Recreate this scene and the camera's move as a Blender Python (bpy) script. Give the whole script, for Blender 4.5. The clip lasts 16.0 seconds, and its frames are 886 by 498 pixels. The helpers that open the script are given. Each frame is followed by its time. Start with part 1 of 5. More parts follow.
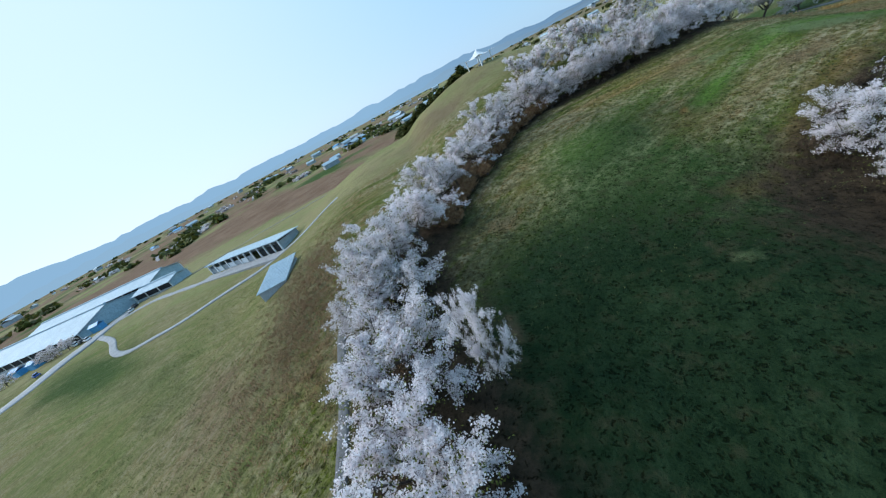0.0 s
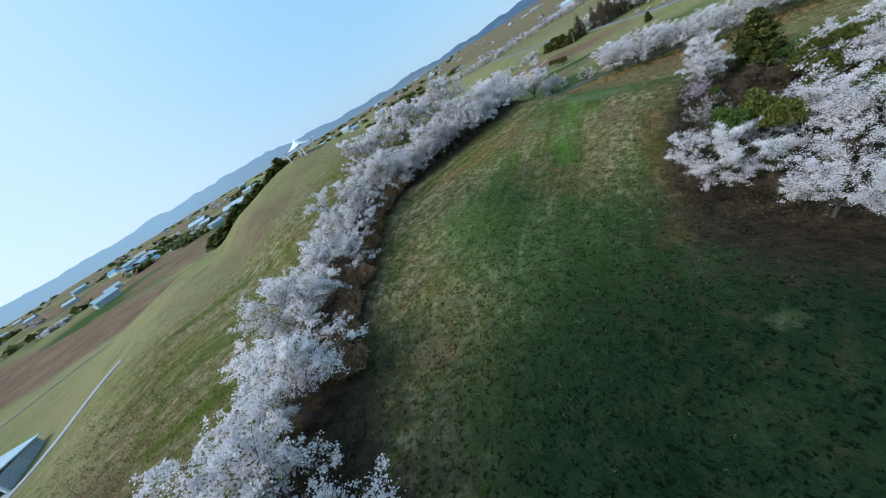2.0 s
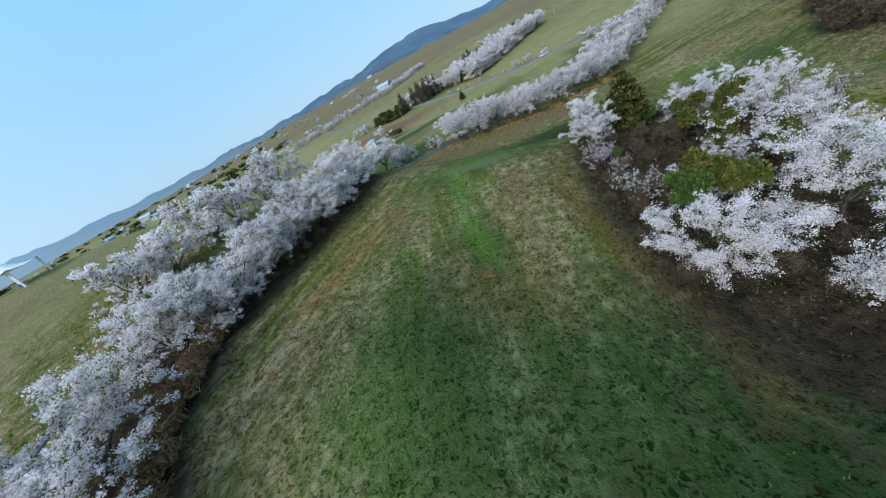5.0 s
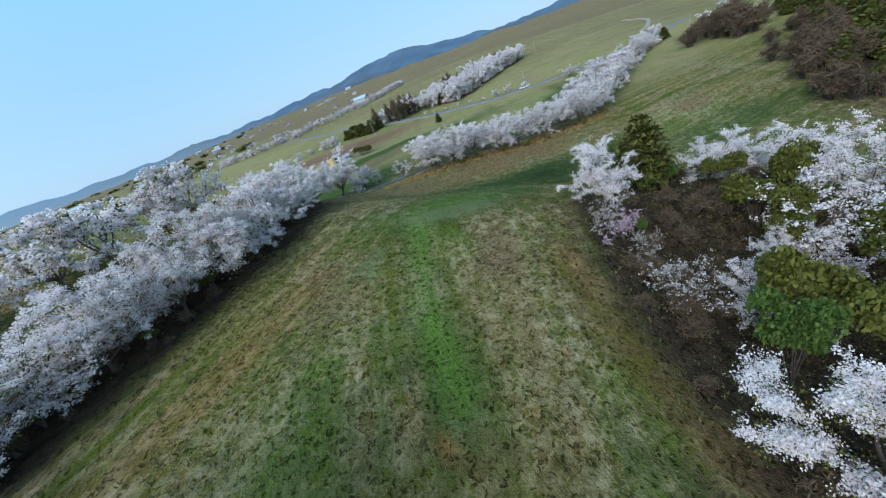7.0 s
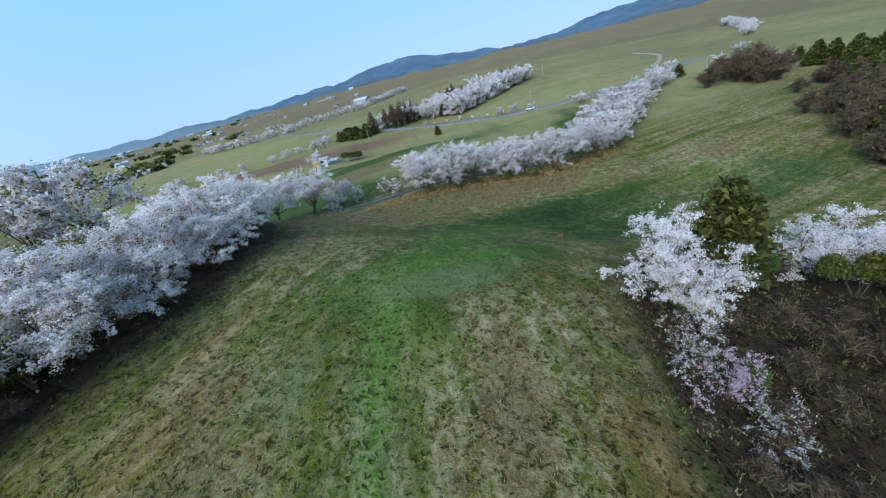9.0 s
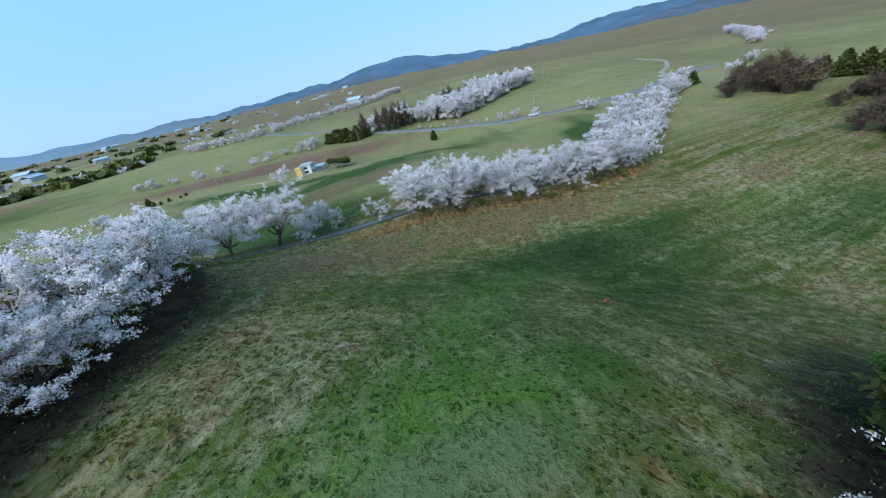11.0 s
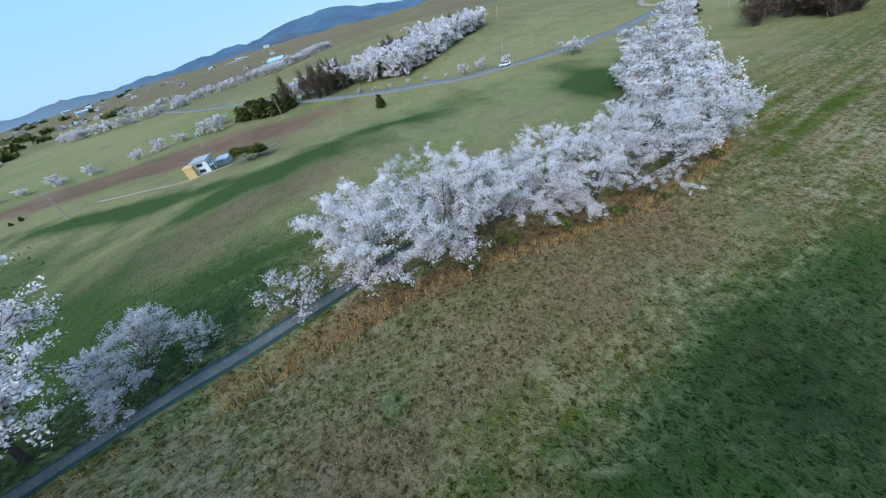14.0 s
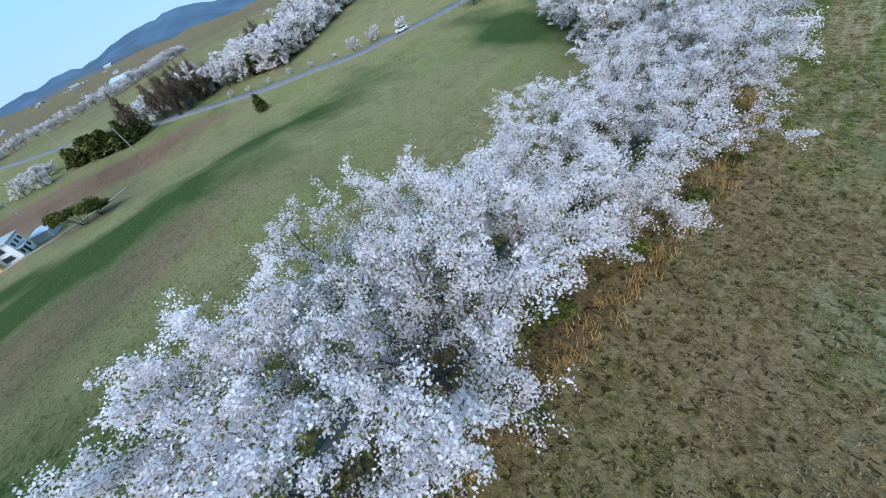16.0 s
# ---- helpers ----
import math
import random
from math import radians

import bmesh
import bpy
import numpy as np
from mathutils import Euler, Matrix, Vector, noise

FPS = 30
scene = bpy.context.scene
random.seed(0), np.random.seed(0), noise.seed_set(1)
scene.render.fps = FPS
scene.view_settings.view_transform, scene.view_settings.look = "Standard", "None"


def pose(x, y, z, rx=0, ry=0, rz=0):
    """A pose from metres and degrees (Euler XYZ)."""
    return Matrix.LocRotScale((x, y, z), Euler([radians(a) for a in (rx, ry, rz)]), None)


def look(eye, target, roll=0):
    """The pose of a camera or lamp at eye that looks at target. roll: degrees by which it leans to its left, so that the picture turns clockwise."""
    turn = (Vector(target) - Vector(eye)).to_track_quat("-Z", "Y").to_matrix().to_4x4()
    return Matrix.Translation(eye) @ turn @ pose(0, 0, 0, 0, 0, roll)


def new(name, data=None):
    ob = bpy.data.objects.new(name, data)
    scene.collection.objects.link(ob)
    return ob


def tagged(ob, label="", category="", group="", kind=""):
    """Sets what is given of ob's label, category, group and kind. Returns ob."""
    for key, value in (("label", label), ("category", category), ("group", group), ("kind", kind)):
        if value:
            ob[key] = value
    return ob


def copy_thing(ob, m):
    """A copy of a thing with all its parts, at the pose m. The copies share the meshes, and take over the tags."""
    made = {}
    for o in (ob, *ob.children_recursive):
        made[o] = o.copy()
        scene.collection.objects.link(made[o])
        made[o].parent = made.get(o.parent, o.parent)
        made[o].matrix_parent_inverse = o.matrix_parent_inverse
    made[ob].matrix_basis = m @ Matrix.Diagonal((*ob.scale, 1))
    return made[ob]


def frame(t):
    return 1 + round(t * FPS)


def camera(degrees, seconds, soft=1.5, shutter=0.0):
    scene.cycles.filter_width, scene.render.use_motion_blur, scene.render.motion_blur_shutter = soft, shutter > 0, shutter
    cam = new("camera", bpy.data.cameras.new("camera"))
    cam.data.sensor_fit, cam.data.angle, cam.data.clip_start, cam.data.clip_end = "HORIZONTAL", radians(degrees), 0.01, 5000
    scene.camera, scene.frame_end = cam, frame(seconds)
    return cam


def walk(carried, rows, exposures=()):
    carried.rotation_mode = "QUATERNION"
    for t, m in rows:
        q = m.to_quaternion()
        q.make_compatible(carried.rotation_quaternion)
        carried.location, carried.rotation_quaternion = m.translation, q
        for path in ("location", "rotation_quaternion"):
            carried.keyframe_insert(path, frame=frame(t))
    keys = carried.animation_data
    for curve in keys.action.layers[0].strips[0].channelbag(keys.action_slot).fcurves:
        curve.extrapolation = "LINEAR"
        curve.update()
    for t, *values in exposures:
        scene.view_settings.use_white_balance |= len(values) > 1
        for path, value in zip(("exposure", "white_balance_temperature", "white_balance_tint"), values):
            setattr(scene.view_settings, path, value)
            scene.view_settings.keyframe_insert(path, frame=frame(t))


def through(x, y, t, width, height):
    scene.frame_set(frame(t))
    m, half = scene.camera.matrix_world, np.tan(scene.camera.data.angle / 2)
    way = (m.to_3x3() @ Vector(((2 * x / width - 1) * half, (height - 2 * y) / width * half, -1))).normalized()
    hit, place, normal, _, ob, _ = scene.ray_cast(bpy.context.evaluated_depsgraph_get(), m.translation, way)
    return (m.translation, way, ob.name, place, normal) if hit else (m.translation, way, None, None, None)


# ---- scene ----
cam = camera(105.5, 16.0, soft=1.2)
PATH = [
    (0, (0.016, -0.007, 20.007), (-0.096, 1.809, 19.175), -27.9),
    (0.5, (-0.895, 4.208, 20.01), (-0.732, 6.022, 19.186), -27.9),
    (1, (-1.562, 8.875, 20.099), (-1.132, 10.645, 19.273), -28.2),
    (1.5, (-1.528, 13.811, 20.473), (-0.874, 15.5, 19.625), -29.3),
    (2, (-0.598, 18.513, 20.774), (0.245, 20.099, 19.896), -30.4),
    (2.5, (0.924, 22.822, 21.035), (1.936, 24.287, 20.123), -31.4),
    (3, (2.992, 26.665, 21.236), (4.138, 28.005, 20.293), -32.0),
    (3.5, (5.587, 29.995, 21.073), (6.845, 31.222, 20.118), -31.9),
    (4, (8.568, 32.934, 20.671), (9.923, 34.045, 19.707), -31.4),
    (6.5, (27.029, 40.73, 18.061), (28.598, 41.521, 17.106), -23.4),
    (7, (30.805, 41.648, 17.641), (32.39, 42.409, 16.689), -20.8),
    (7.5, (34.63, 42.606, 17.265), (36.228, 43.344, 16.315), -18.4),
    (8, (38.404, 43.646, 16.983), (40.013, 44.366, 16.039), -16.5),
    (8.5, (41.971, 44.743, 16.839), (43.593, 45.447, 15.903), -15.0),
    (9, (45.686, 45.899, 16.737), (47.319, 46.588, 15.81), -13.8),
    (9.5, (49.551, 47.092, 16.62), (51.192, 47.77, 15.699), -13.0),
    (10, (53.445, 48.408, 16.531), (55.091, 49.076, 15.612), -12.6),
    (12.5, (77.172, 58.18, 15.961), (78.808, 58.752, 14.963), -12.2),
    (13, (84.187, 60.671, 15.173), (85.805, 61.211, 14.128), -13.0),
    (13.5, (91.028, 63.223, 13.966), (92.625, 63.712, 12.868), -14.1),
    (14, (97.537, 65.585, 12.454), (99.111, 66.013, 11.296), -15.6),
    (14.5, (103.405, 67.505, 11.018), (104.955, 67.86, 9.805), -17.5),
    (15, (108.569, 68.952, 9.759), (110.097, 69.213, 8.494), -19.9),
    (15.5, (113.383, 69.872, 8.457), (114.892, 70.036, 7.156), -22.3),
    (16, (118.015, 70.184, 7.261), (119.508, 70.291, 5.934), -24.3),
]
walk(cam, [(t, look(eye, target, roll)) for t, eye, target, roll in PATH], [(0, 0.56, 6050, 8), (5, 0.62, 6100, 7), (12, 0.67, 5620, 8), (16, 0.72, 5700, 9)])

# ------------------------------------------------------------------ light
SUN_EL, SUN_AZ = radians(38), radians(-75)      # sun behind thin high cloud, azimuth from +y towards +x
world = bpy.data.worlds.new("sky")
scene.world = world
world.use_nodes = True
wn = world.node_tree.nodes
sky = wn.new("ShaderNodeTexSky")
sky.sky_type, sky.sun_disc = "NISHITA", False
sky.sun_elevation, sky.sun_rotation = SUN_EL, SUN_AZ
sky.altitude, sky.air_density, sky.dust_density, sky.ozone_density = 50, 1.2, 0.4, 3.0
wn["Background"].inputs["Strength"].default_value = 0.105
wl = world.node_tree.links
veil = wn.new("ShaderNodeMix")                  # thin even cloud in front of the clear sky
veil.data_type = "RGBA"
veil.inputs[0].default_value = 0.9
wl.new(sky.outputs["Color"], veil.inputs[6])
way = wn.new("ShaderNodeTexCoord")
glow = wn.new("ShaderNodeVectorMath")           # the cloud is whiter round the veiled sun in the west
glow.operation = "DOT_PRODUCT"
glow.inputs[1].default_value = (math.sin(SUN_AZ) * 0.95, math.cos(SUN_AZ) * 0.95, 0.12)
wl.new(way.outputs["Generated"], glow.inputs[0])
spread_out = wn.new("ShaderNodeMapRange")
spread_out.interpolation_type = "SMOOTHSTEP"
spread_out.inputs["From Min"].default_value, spread_out.inputs["From Max"].default_value = -0.35, 0.95
wl.new(glow.outputs["Value"], spread_out.inputs["Value"])
height = wn.new("ShaderNodeSeparateXYZ")
wl.new(way.outputs["Generated"], height.inputs["Vector"])
low = wn.new("ShaderNodeMapRange")              # and paler and greyer near the horizon
low.inputs["From Min"].default_value, low.inputs["From Max"].default_value = 0.32, 0.0
wl.new(height.outputs["Z"], low.inputs["Value"])
tint = wn.new("ShaderNodeMix")
tint.data_type = "RGBA"
tint.inputs[6].default_value, tint.inputs[7].default_value = (2.2, 4.3, 6.2, 1), (2.75, 4.2, 5.6, 1)
wl.new(low.outputs["Result"], tint.inputs[0])
white = wn.new("ShaderNodeMix")
white.data_type = "RGBA"
white.inputs[7].default_value = (5.4, 6.5, 7.6, 1)
wl.new(spread_out.outputs["Result"], white.inputs[0])
wl.new(tint.outputs[2], white.inputs[6])
wl.new(white.outputs[2], veil.inputs[7])
wl.new(veil.outputs[2], wn["Background"].inputs["Color"])
sun_dir = Vector((math.sin(SUN_AZ) * math.cos(SUN_EL), math.cos(SUN_AZ) * math.cos(SUN_EL), math.sin(SUN_EL)))
sun = new("sun", bpy.data.lights.new("sun", "SUN"))
sun.matrix_world = look(sun_dir * 300, (0, 0, 0))
sun.data.energy, sun.data.angle, sun.data.color = 2.0, radians(26), (1.0, 0.95, 0.88)

rng = np.random.default_rng(7)


# ------------------------------------------------------------------ materials
def shader(name, rough=0.8):
    m = bpy.data.materials.new(name)
    m.use_nodes = True
    b = m.node_tree.nodes["Principled BSDF"]
    b.inputs["Roughness"].default_value = rough
    b.inputs["Specular IOR Level"].default_value = 0.25
    return m, m.node_tree, b


def node(nt, kind, **values):
    n = nt.nodes.new(kind)
    for key, value in values.items():
        n.inputs[key].default_value = value
    return n


def mixed(nt, fac, a, b, mode="MIX"):
    """A colour mix; fac, a and b are sockets or values."""
    n = nt.nodes.new("ShaderNodeMix")
    n.data_type, n.blend_type = "RGBA", mode
    for key, value in ((0, fac), (6, a), (7, b)):
        if isinstance(value, bpy.types.NodeSocket):
            nt.links.new(value, n.inputs[key])
        else:
            n.inputs[key].default_value = value if key == 0 else (*value, 1)
    return n.outputs[2]


def ramp(nt, fac, lo, hi):
    n = nt.nodes.new("ShaderNodeMapRange")
    n.clamp = True
    n.inputs["From Min"].default_value, n.inputs["From Max"].default_value = lo, hi
    nt.links.new(fac, n.inputs["Value"])
    return n.outputs["Result"]


def noisy(nt, scale, detail=4, coords="Object"):
    tc = nt.nodes.new("ShaderNodeTexCoord")
    n = node(nt, "ShaderNodeTexNoise", Scale=scale, Detail=detail, Roughness=0.62)
    nt.links.new(tc.outputs[coords], n.inputs["Vector"])
    return n.outputs["Fac"]


def bumped(nt, b, height, strength, distance):
    n = node(nt, "ShaderNodeBump", Strength=strength, Distance=distance)
    nt.links.new(height, n.inputs["Height"])
    nt.links.new(n.outputs["Normal"], b.inputs["Normal"])


def plain(name, a, c, scale=3.0, rough=0.8, bump=0.0, metal=0.0, fine=12.0):
    """A surface of two tones, with a coarse and a fine grain."""
    m, nt, b = shader(name, rough)
    coarse, grain = noisy(nt, scale), noisy(nt, scale * fine)
    col = mixed(nt, ramp(nt, coarse, 0.35, 0.65), a, c)
    col = mixed(nt, ramp(nt, grain, 0.4, 0.75), col, tuple(v * 0.7 for v in a))
    nt.links.new(col, b.inputs["Base Color"])
    b.inputs["Metallic"].default_value = metal
    if bump:
        bumped(nt, b, grain, bump, 0.05)
    return m


def petals(name, tones, through=0.45, rough=0.7):
    """Leaves or petals: a tone for each piece, partly letting light through."""
    m, nt, b = shader(name, rough)
    geo = nt.nodes.new("ShaderNodeNewGeometry")
    info = nt.nodes.new("ShaderNodeObjectInfo")
    cr = nt.nodes.new("ShaderNodeValToRGB")
    for i, (pos, tone) in enumerate(tones):
        e = cr.color_ramp.elements[i] if i < 2 else cr.color_ramp.elements.new(pos)
        e.position, e.color = pos, (*tone, 1)
    nt.links.new(geo.outputs["Random Per Island"], cr.inputs["Fac"])
    col = mixed(nt, ramp(nt, noisy(nt, 0.9, 3), 0.35, 0.7), cr.outputs["Color"], (0.88, 0.86, 0.87), "MULTIPLY")
    hsv = nt.nodes.new("ShaderNodeHueSaturation")
    mr = nt.nodes.new("ShaderNodeMapRange")
    mr.inputs["To Min"].default_value, mr.inputs["To Max"].default_value = 0.88, 1.08
    nt.links.new(info.outputs["Random"], mr.inputs["Value"])
    nt.links.new(mr.outputs["Result"], hsv.inputs["Value"])
    nt.links.new(col, hsv.inputs["Color"])
    nt.links.new(hsv.outputs["Color"], b.inputs["Base Color"])
    tr = nt.nodes.new("ShaderNodeBsdfTranslucent")
    nt.links.new(hsv.outputs["Color"], tr.inputs["Color"])
    mx = nt.nodes.new("ShaderNodeMixShader")
    mx.inputs["Fac"].default_value = through
    nt.links.new(b.outputs["BSDF"], mx.inputs[1])
    nt.links.new(tr.outputs["BSDF"], mx.inputs[2])
    nt.links.new(mx.outputs["Shader"], nt.nodes["Material Output"].inputs["Surface"])
    return m


BLOSSOM = petals("white_blossom", [(0.0, (0.40, 0.34, 0.32)), (1.0, (0.94, 0.90, 0.91)), (0.10, (0.74, 0.67, 0.68)), (0.35, (0.89, 0.84, 0.86))])
PINK = petals("pink_blossom", [(0.0, (0.40, 0.26, 0.34)), (1.0, (0.80, 0.66, 0.76)), (0.4, (0.62, 0.44, 0.56))])
SPARSE = petals("thin_blossom", [(0.0, (0.22, 0.18, 0.15)), (1.0, (0.80, 0.78, 0.80)), (0.35, (0.46, 0.42, 0.42)), (0.65, (0.66, 0.63, 0.65))])
YOUNG = petals("young_leaves", [(0.0, (0.10, 0.12, 0.02)), (1.0, (0.22, 0.24, 0.05))])
NEEDLES = petals("pine_needles", [(0.0, (0.035, 0.05, 0.012)), (1.0, (0.15, 0.15, 0.03)), (0.6, (0.09, 0.10, 0.022))], 0.2)
DARKNEEDLES = petals("dark_needles", [(0.0, (0.012, 0.028, 0.014)), (1.0, (0.045, 0.07, 0.03))], 0.1)
BRIGHT = petals("bright_leaves", [(0.0, (0.04, 0.085, 0.015)), (1.0, (0.13, 0.20, 0.045))], 0.3)
OLIVE = petals("olive_leaves", [(0.0, (0.05, 0.065, 0.012)), (1.0, (0.17, 0.18, 0.035)), (0.5, (0.11, 0.12, 0.025))], 0.25)
TWIGS = petals("dry_twigs", [(0.0, (0.045, 0.032, 0.022)), (1.0, (0.15, 0.108, 0.065))], 0.05)
RUST = petals("rusty_bramble", [(0.0, (0.12, 0.06, 0.03)), (1.0, (0.36, 0.23, 0.12)), (0.5, (0.24, 0.14, 0.07))], 0.15)
STRAW = petals("dry_straw", [(0.0, (0.30, 0.19, 0.06)), (1.0, (0.58, 0.42, 0.18)), (0.5, (0.46, 0.30, 0.11))], 0.3)
BARK = plain("bark", (0.07, 0.055, 0.05), (0.13, 0.11, 0.10), 4, 0.95, 0.6)
CONCRETE = plain("worn_concrete", (0.30, 0.30, 0.31), (0.40, 0.40, 0.40), 0.5, 0.9, 0.2)
TRACKGREY = plain("weathered_track_concrete", (0.105, 0.105, 0.108), (0.165, 0.165, 0.165), 0.5, 0.9, 0.2)
ASPHALT = plain("grey_asphalt", (0.16, 0.16, 0.17), (0.22, 0.22, 0.22), 0.4, 0.9, 0.2)
DIRT = plain("pale_dirt", (0.27, 0.24, 0.19), (0.36, 0.32, 0.26), 0.4, 0.95, 0.2)
MOSS = plain("mossy_gutter", (0.022, 0.055, 0.046), (0.045, 0.085, 0.065), 0.7, 0.7, 0.3)
TIN = plain("pale_blue_sheet_roof", (0.36, 0.46, 0.53), (0.45, 0.55, 0.61), 0.15, 0.65)
WHITE = plain("white_paint", (0.74, 0.76, 0.78), (0.82, 0.83, 0.84), 0.6, 0.6)
GREYWALL = plain("grey_wall", (0.34, 0.37, 0.40), (0.45, 0.47, 0.49), 0.4, 0.8)
# near-black, for doors and for the shade inside open sheds and barns
DOOR_AND_SHADE = plain("dark_door_and_inner_shade", (0.02, 0.022, 0.025), (0.05, 0.05, 0.055), 0.5, 0.8)
BLUE = plain("blue_tarpaulin", (0.08, 0.28, 0.55), (0.12, 0.38, 0.66), 0.8, 0.5)
TAN = plain("yellow_ochre_paint", (0.60, 0.42, 0.16), (0.70, 0.50, 0.22), 0.8, 0.6)
GLASS = plain("dark_glass", (0.03, 0.04, 0.05), (0.05, 0.06, 0.07), 1.0, 0.15)
RUBBER = plain("black_rubber", (0.02, 0.02, 0.02), (0.03, 0.03, 0.03), 5.0, 0.9)


def painted(name, colour):
    return plain(name, colour, tuple(v * 0.9 for v in colour), 0.6, 0.35)


CARWHITE, CARBLACK, CARBLUE = painted("white_car_paint", (0.75, 0.76, 0.78)), painted("black_car_paint", (0.03, 0.03, 0.035)), painted("blue_car_paint", (0.04, 0.10, 0.35))


# ------------------------------------------------------------------ shape of the land
def ease(a, b, v):
    k = np.clip((np.asarray(v, float) - a) / (b - a), 0, 1)
    return k * k * (3 - 2 * k)


def bump2(x, y, cx, cy, rx, ry=None, turn=0.0):
    c, s = math.cos(radians(turn)), math.sin(radians(turn))
    u, v = (x - cx) * c + (y - cy) * s, -(x - cx) * s + (y - cy) * c
    return np.exp(-((u / rx) ** 2 + (v / (ry or rx)) ** 2))


def waves(x, y, size, seed=0.0):
    """Cheap smooth noise from a few crossed waves, about -1 to 1."""
    total = 0
    for i in range(5):
        a = 1.7 * i + seed
        k = (1 + 0.37 * i) * 2 * math.pi / size
        total = total + np.sin(k * (x * math.cos(a) + y * math.sin(a)) + 2.3 * i + seed) / (1 + 0.5 * i)
    return total / 2.2


def land(x, y):
    x, y = np.asarray(x, float), np.asarray(y, float)
    slope = 0.05 + 0.08 * ease(-2, 12, x)
    west = 0.3 + 9 * np.tanh(slope * (y - 52) / 9)
    west = west - 3.0 * ease(20, 38, x) * ease(46, 24, y) * ease(75, 55, x) - 1.0 * ease(24, 38, x) * ease(44, 30, y) * ease(70, 55, x)
    east = -12.3 + 0.16 * (np.clip(y, 20, 92) - 62) + 2.0 * ease(122, 158, x) * ease(70, 45, y)
    east = east - 5.5 * ease(92, 165, y)
    k = ease(64, 114, x)
    z = west * (1 - k) + east * k
    # the far fields to the east, almost level
    far = ease(150, 235, x)
    z = z * (1 - far) + (-16.8 + 1.2 * waves(x, y, 260)) * far
    # the bank that falls to the farmyard in the north-west
    left = -12.0 - x
    z = z - 8.5 * ease(3, 52, left) * ease(-260, -120, y + 160)
    # the round hill with the pavilion
    z = z + 9.0 * bump2(x, y, 36, 138, np.where(x < 36, 27, 38), 40) * ease(80, 105, y)
    # beyond the tree row the land falls to the plain
    north = ease(150, 330, y + 0.25 * np.abs(x - 60) * (x < 60))
    z = z * (1 - north) + (-15.0 + 1.5 * waves(x, y, 420, 1.3)) * north
    wide = ease(120, 500, -x)
    z = z * (1 - wide) + (-16.0 + 1.2 * waves(x, y, 380, 2.0)) * wide
    # grassy rise and brown hills in the east, the far plain in the north and west
    d = np.hypot(x - 60, y - 50)
    z = z + 17 * bump2(x, y, 640, 170, 260, 180) + 7 * bump2(x, y, 560, -60, 220, 150)
    east_side = ease(0.45, 0.92, (x - 60) / (d + 1))
    z = z + east_side * ease(600, 1700, d) * (29 + 9 * waves(x, y, 900, 0.4) + 8 * waves(x, y, 330, 1.4))
    z = z + 0.12 * waves(x, y, 9.0, 0.7) * ease(85, 45, d) + 0.35 * waves(x, y, 38, 2.1)
    return z - 14 * ease(1200, 4000, d) * (1 - east_side)


def z_at(x, y):
    return float(land(x, y))


def along(points, step):
    """Evenly spaced places, with their heading, on a smoothed line through the given points."""
    p = [Vector((*q, 0)) for q in points]
    p = [p[0] * 2 - p[1]] + p + [p[-1] * 2 - p[-2]]
    fine = []
    for i in range(1, len(p) - 2):
        for k in range(40):
            u = k / 40
            fine.append(0.5 * ((2 * p[i]) + (p[i + 1] - p[i - 1]) * u + (2 * p[i - 1] - 5 * p[i] + 4 * p[i + 1] - p[i + 2]) * u * u
                               + (3 * p[i] - p[i - 1] - 3 * p[i + 1] + p[i + 2]) * u ** 3))
    fine.append(p[-2])
    out, left = [], 0.0
    for a, b in zip(fine, fine[1:]):
        d = (b - a).length
        while left <= d and d > 0:
            q = a.lerp(b, left / d)
            out.append((q.x, q.y, math.atan2(b.y - a.y, b.x - a.x)))
            left += step
        left -= d
    return out


ROW_A = [(-7.0, -18), (-7.7, 5), (-8.4, 14), (-9.1, 28), (-9.2, 40), (-4.5, 53), (2.3, 62), (9.3, 69.3), (17.5, 78), (28, 83.5), (40, 83.5), (52, 82.5), (64, 82.5), (73, 85.5), (80, 91.5), (86, 98)]
TRACK = [(-16, -40), (-15.5, 0), (-16.5, 22), (-18, 40), (-13, 58), (-5, 70), (4, 79), (13, 88), (26, 93.5), (44, 94), (60, 94), (72, 94), (80, 98), (87, 99.6), (93.6, 98.6), (100.5, 96.6), (107.3, 93.8), (114.3, 88.6), (121.4, 83.0), (128.2, 77.2), (133.4, 70.2), (138.8, 61.4), (144.4, 52), (152, 44), (161, 38.5), (180, 33)]
ROW_B = [(122.0, 78.3), (125.8, 72.5), (129.3, 66.8), (132.8, 60.8), (136.3, 54.8), (140.3, 48.8), (144.8, 42.8), (150.3, 37.2)]
ROW_C = [(158, 33), (176, 28), (200, 21), (226, 12), (252, 2), (270, -8)]
FAR_ROAD = [(330, -40), (300, -10), (280, 12), (264, 38), (256, 70), (258, 100), (270, 135), (288, 180), (318, 226), (350, 300), (420, 420)]


def line_gap(x, y, pts):
    """Distance from places to a line of points."""
    best = np.full(np.shape(x), 1e9)
    for (ax, ay), (bx, by) in zip(pts, pts[1:]):
        dx, dy = bx - ax, by - ay
        u = np.clip(((x - ax) * dx + (y - ay) * dy) / (dx * dx + dy * dy), 0, 1)
        best = np.minimum(best, np.hypot(x - ax - u * dx, y - ay - u * dy))
    return best


def strip(x, y, pts, wide):
    """A soft band along a line."""
    return np.exp(-(line_gap(x, y, pts) / wide) ** 2)


def blots(x, y, rows):
    """Soft oval patches: cx, cy, rx, ry, turn, much."""
    return sum(much * bump2(x, y, cx, cy, rx, ry, turn) for cx, cy, rx, ry, turn, much in rows)


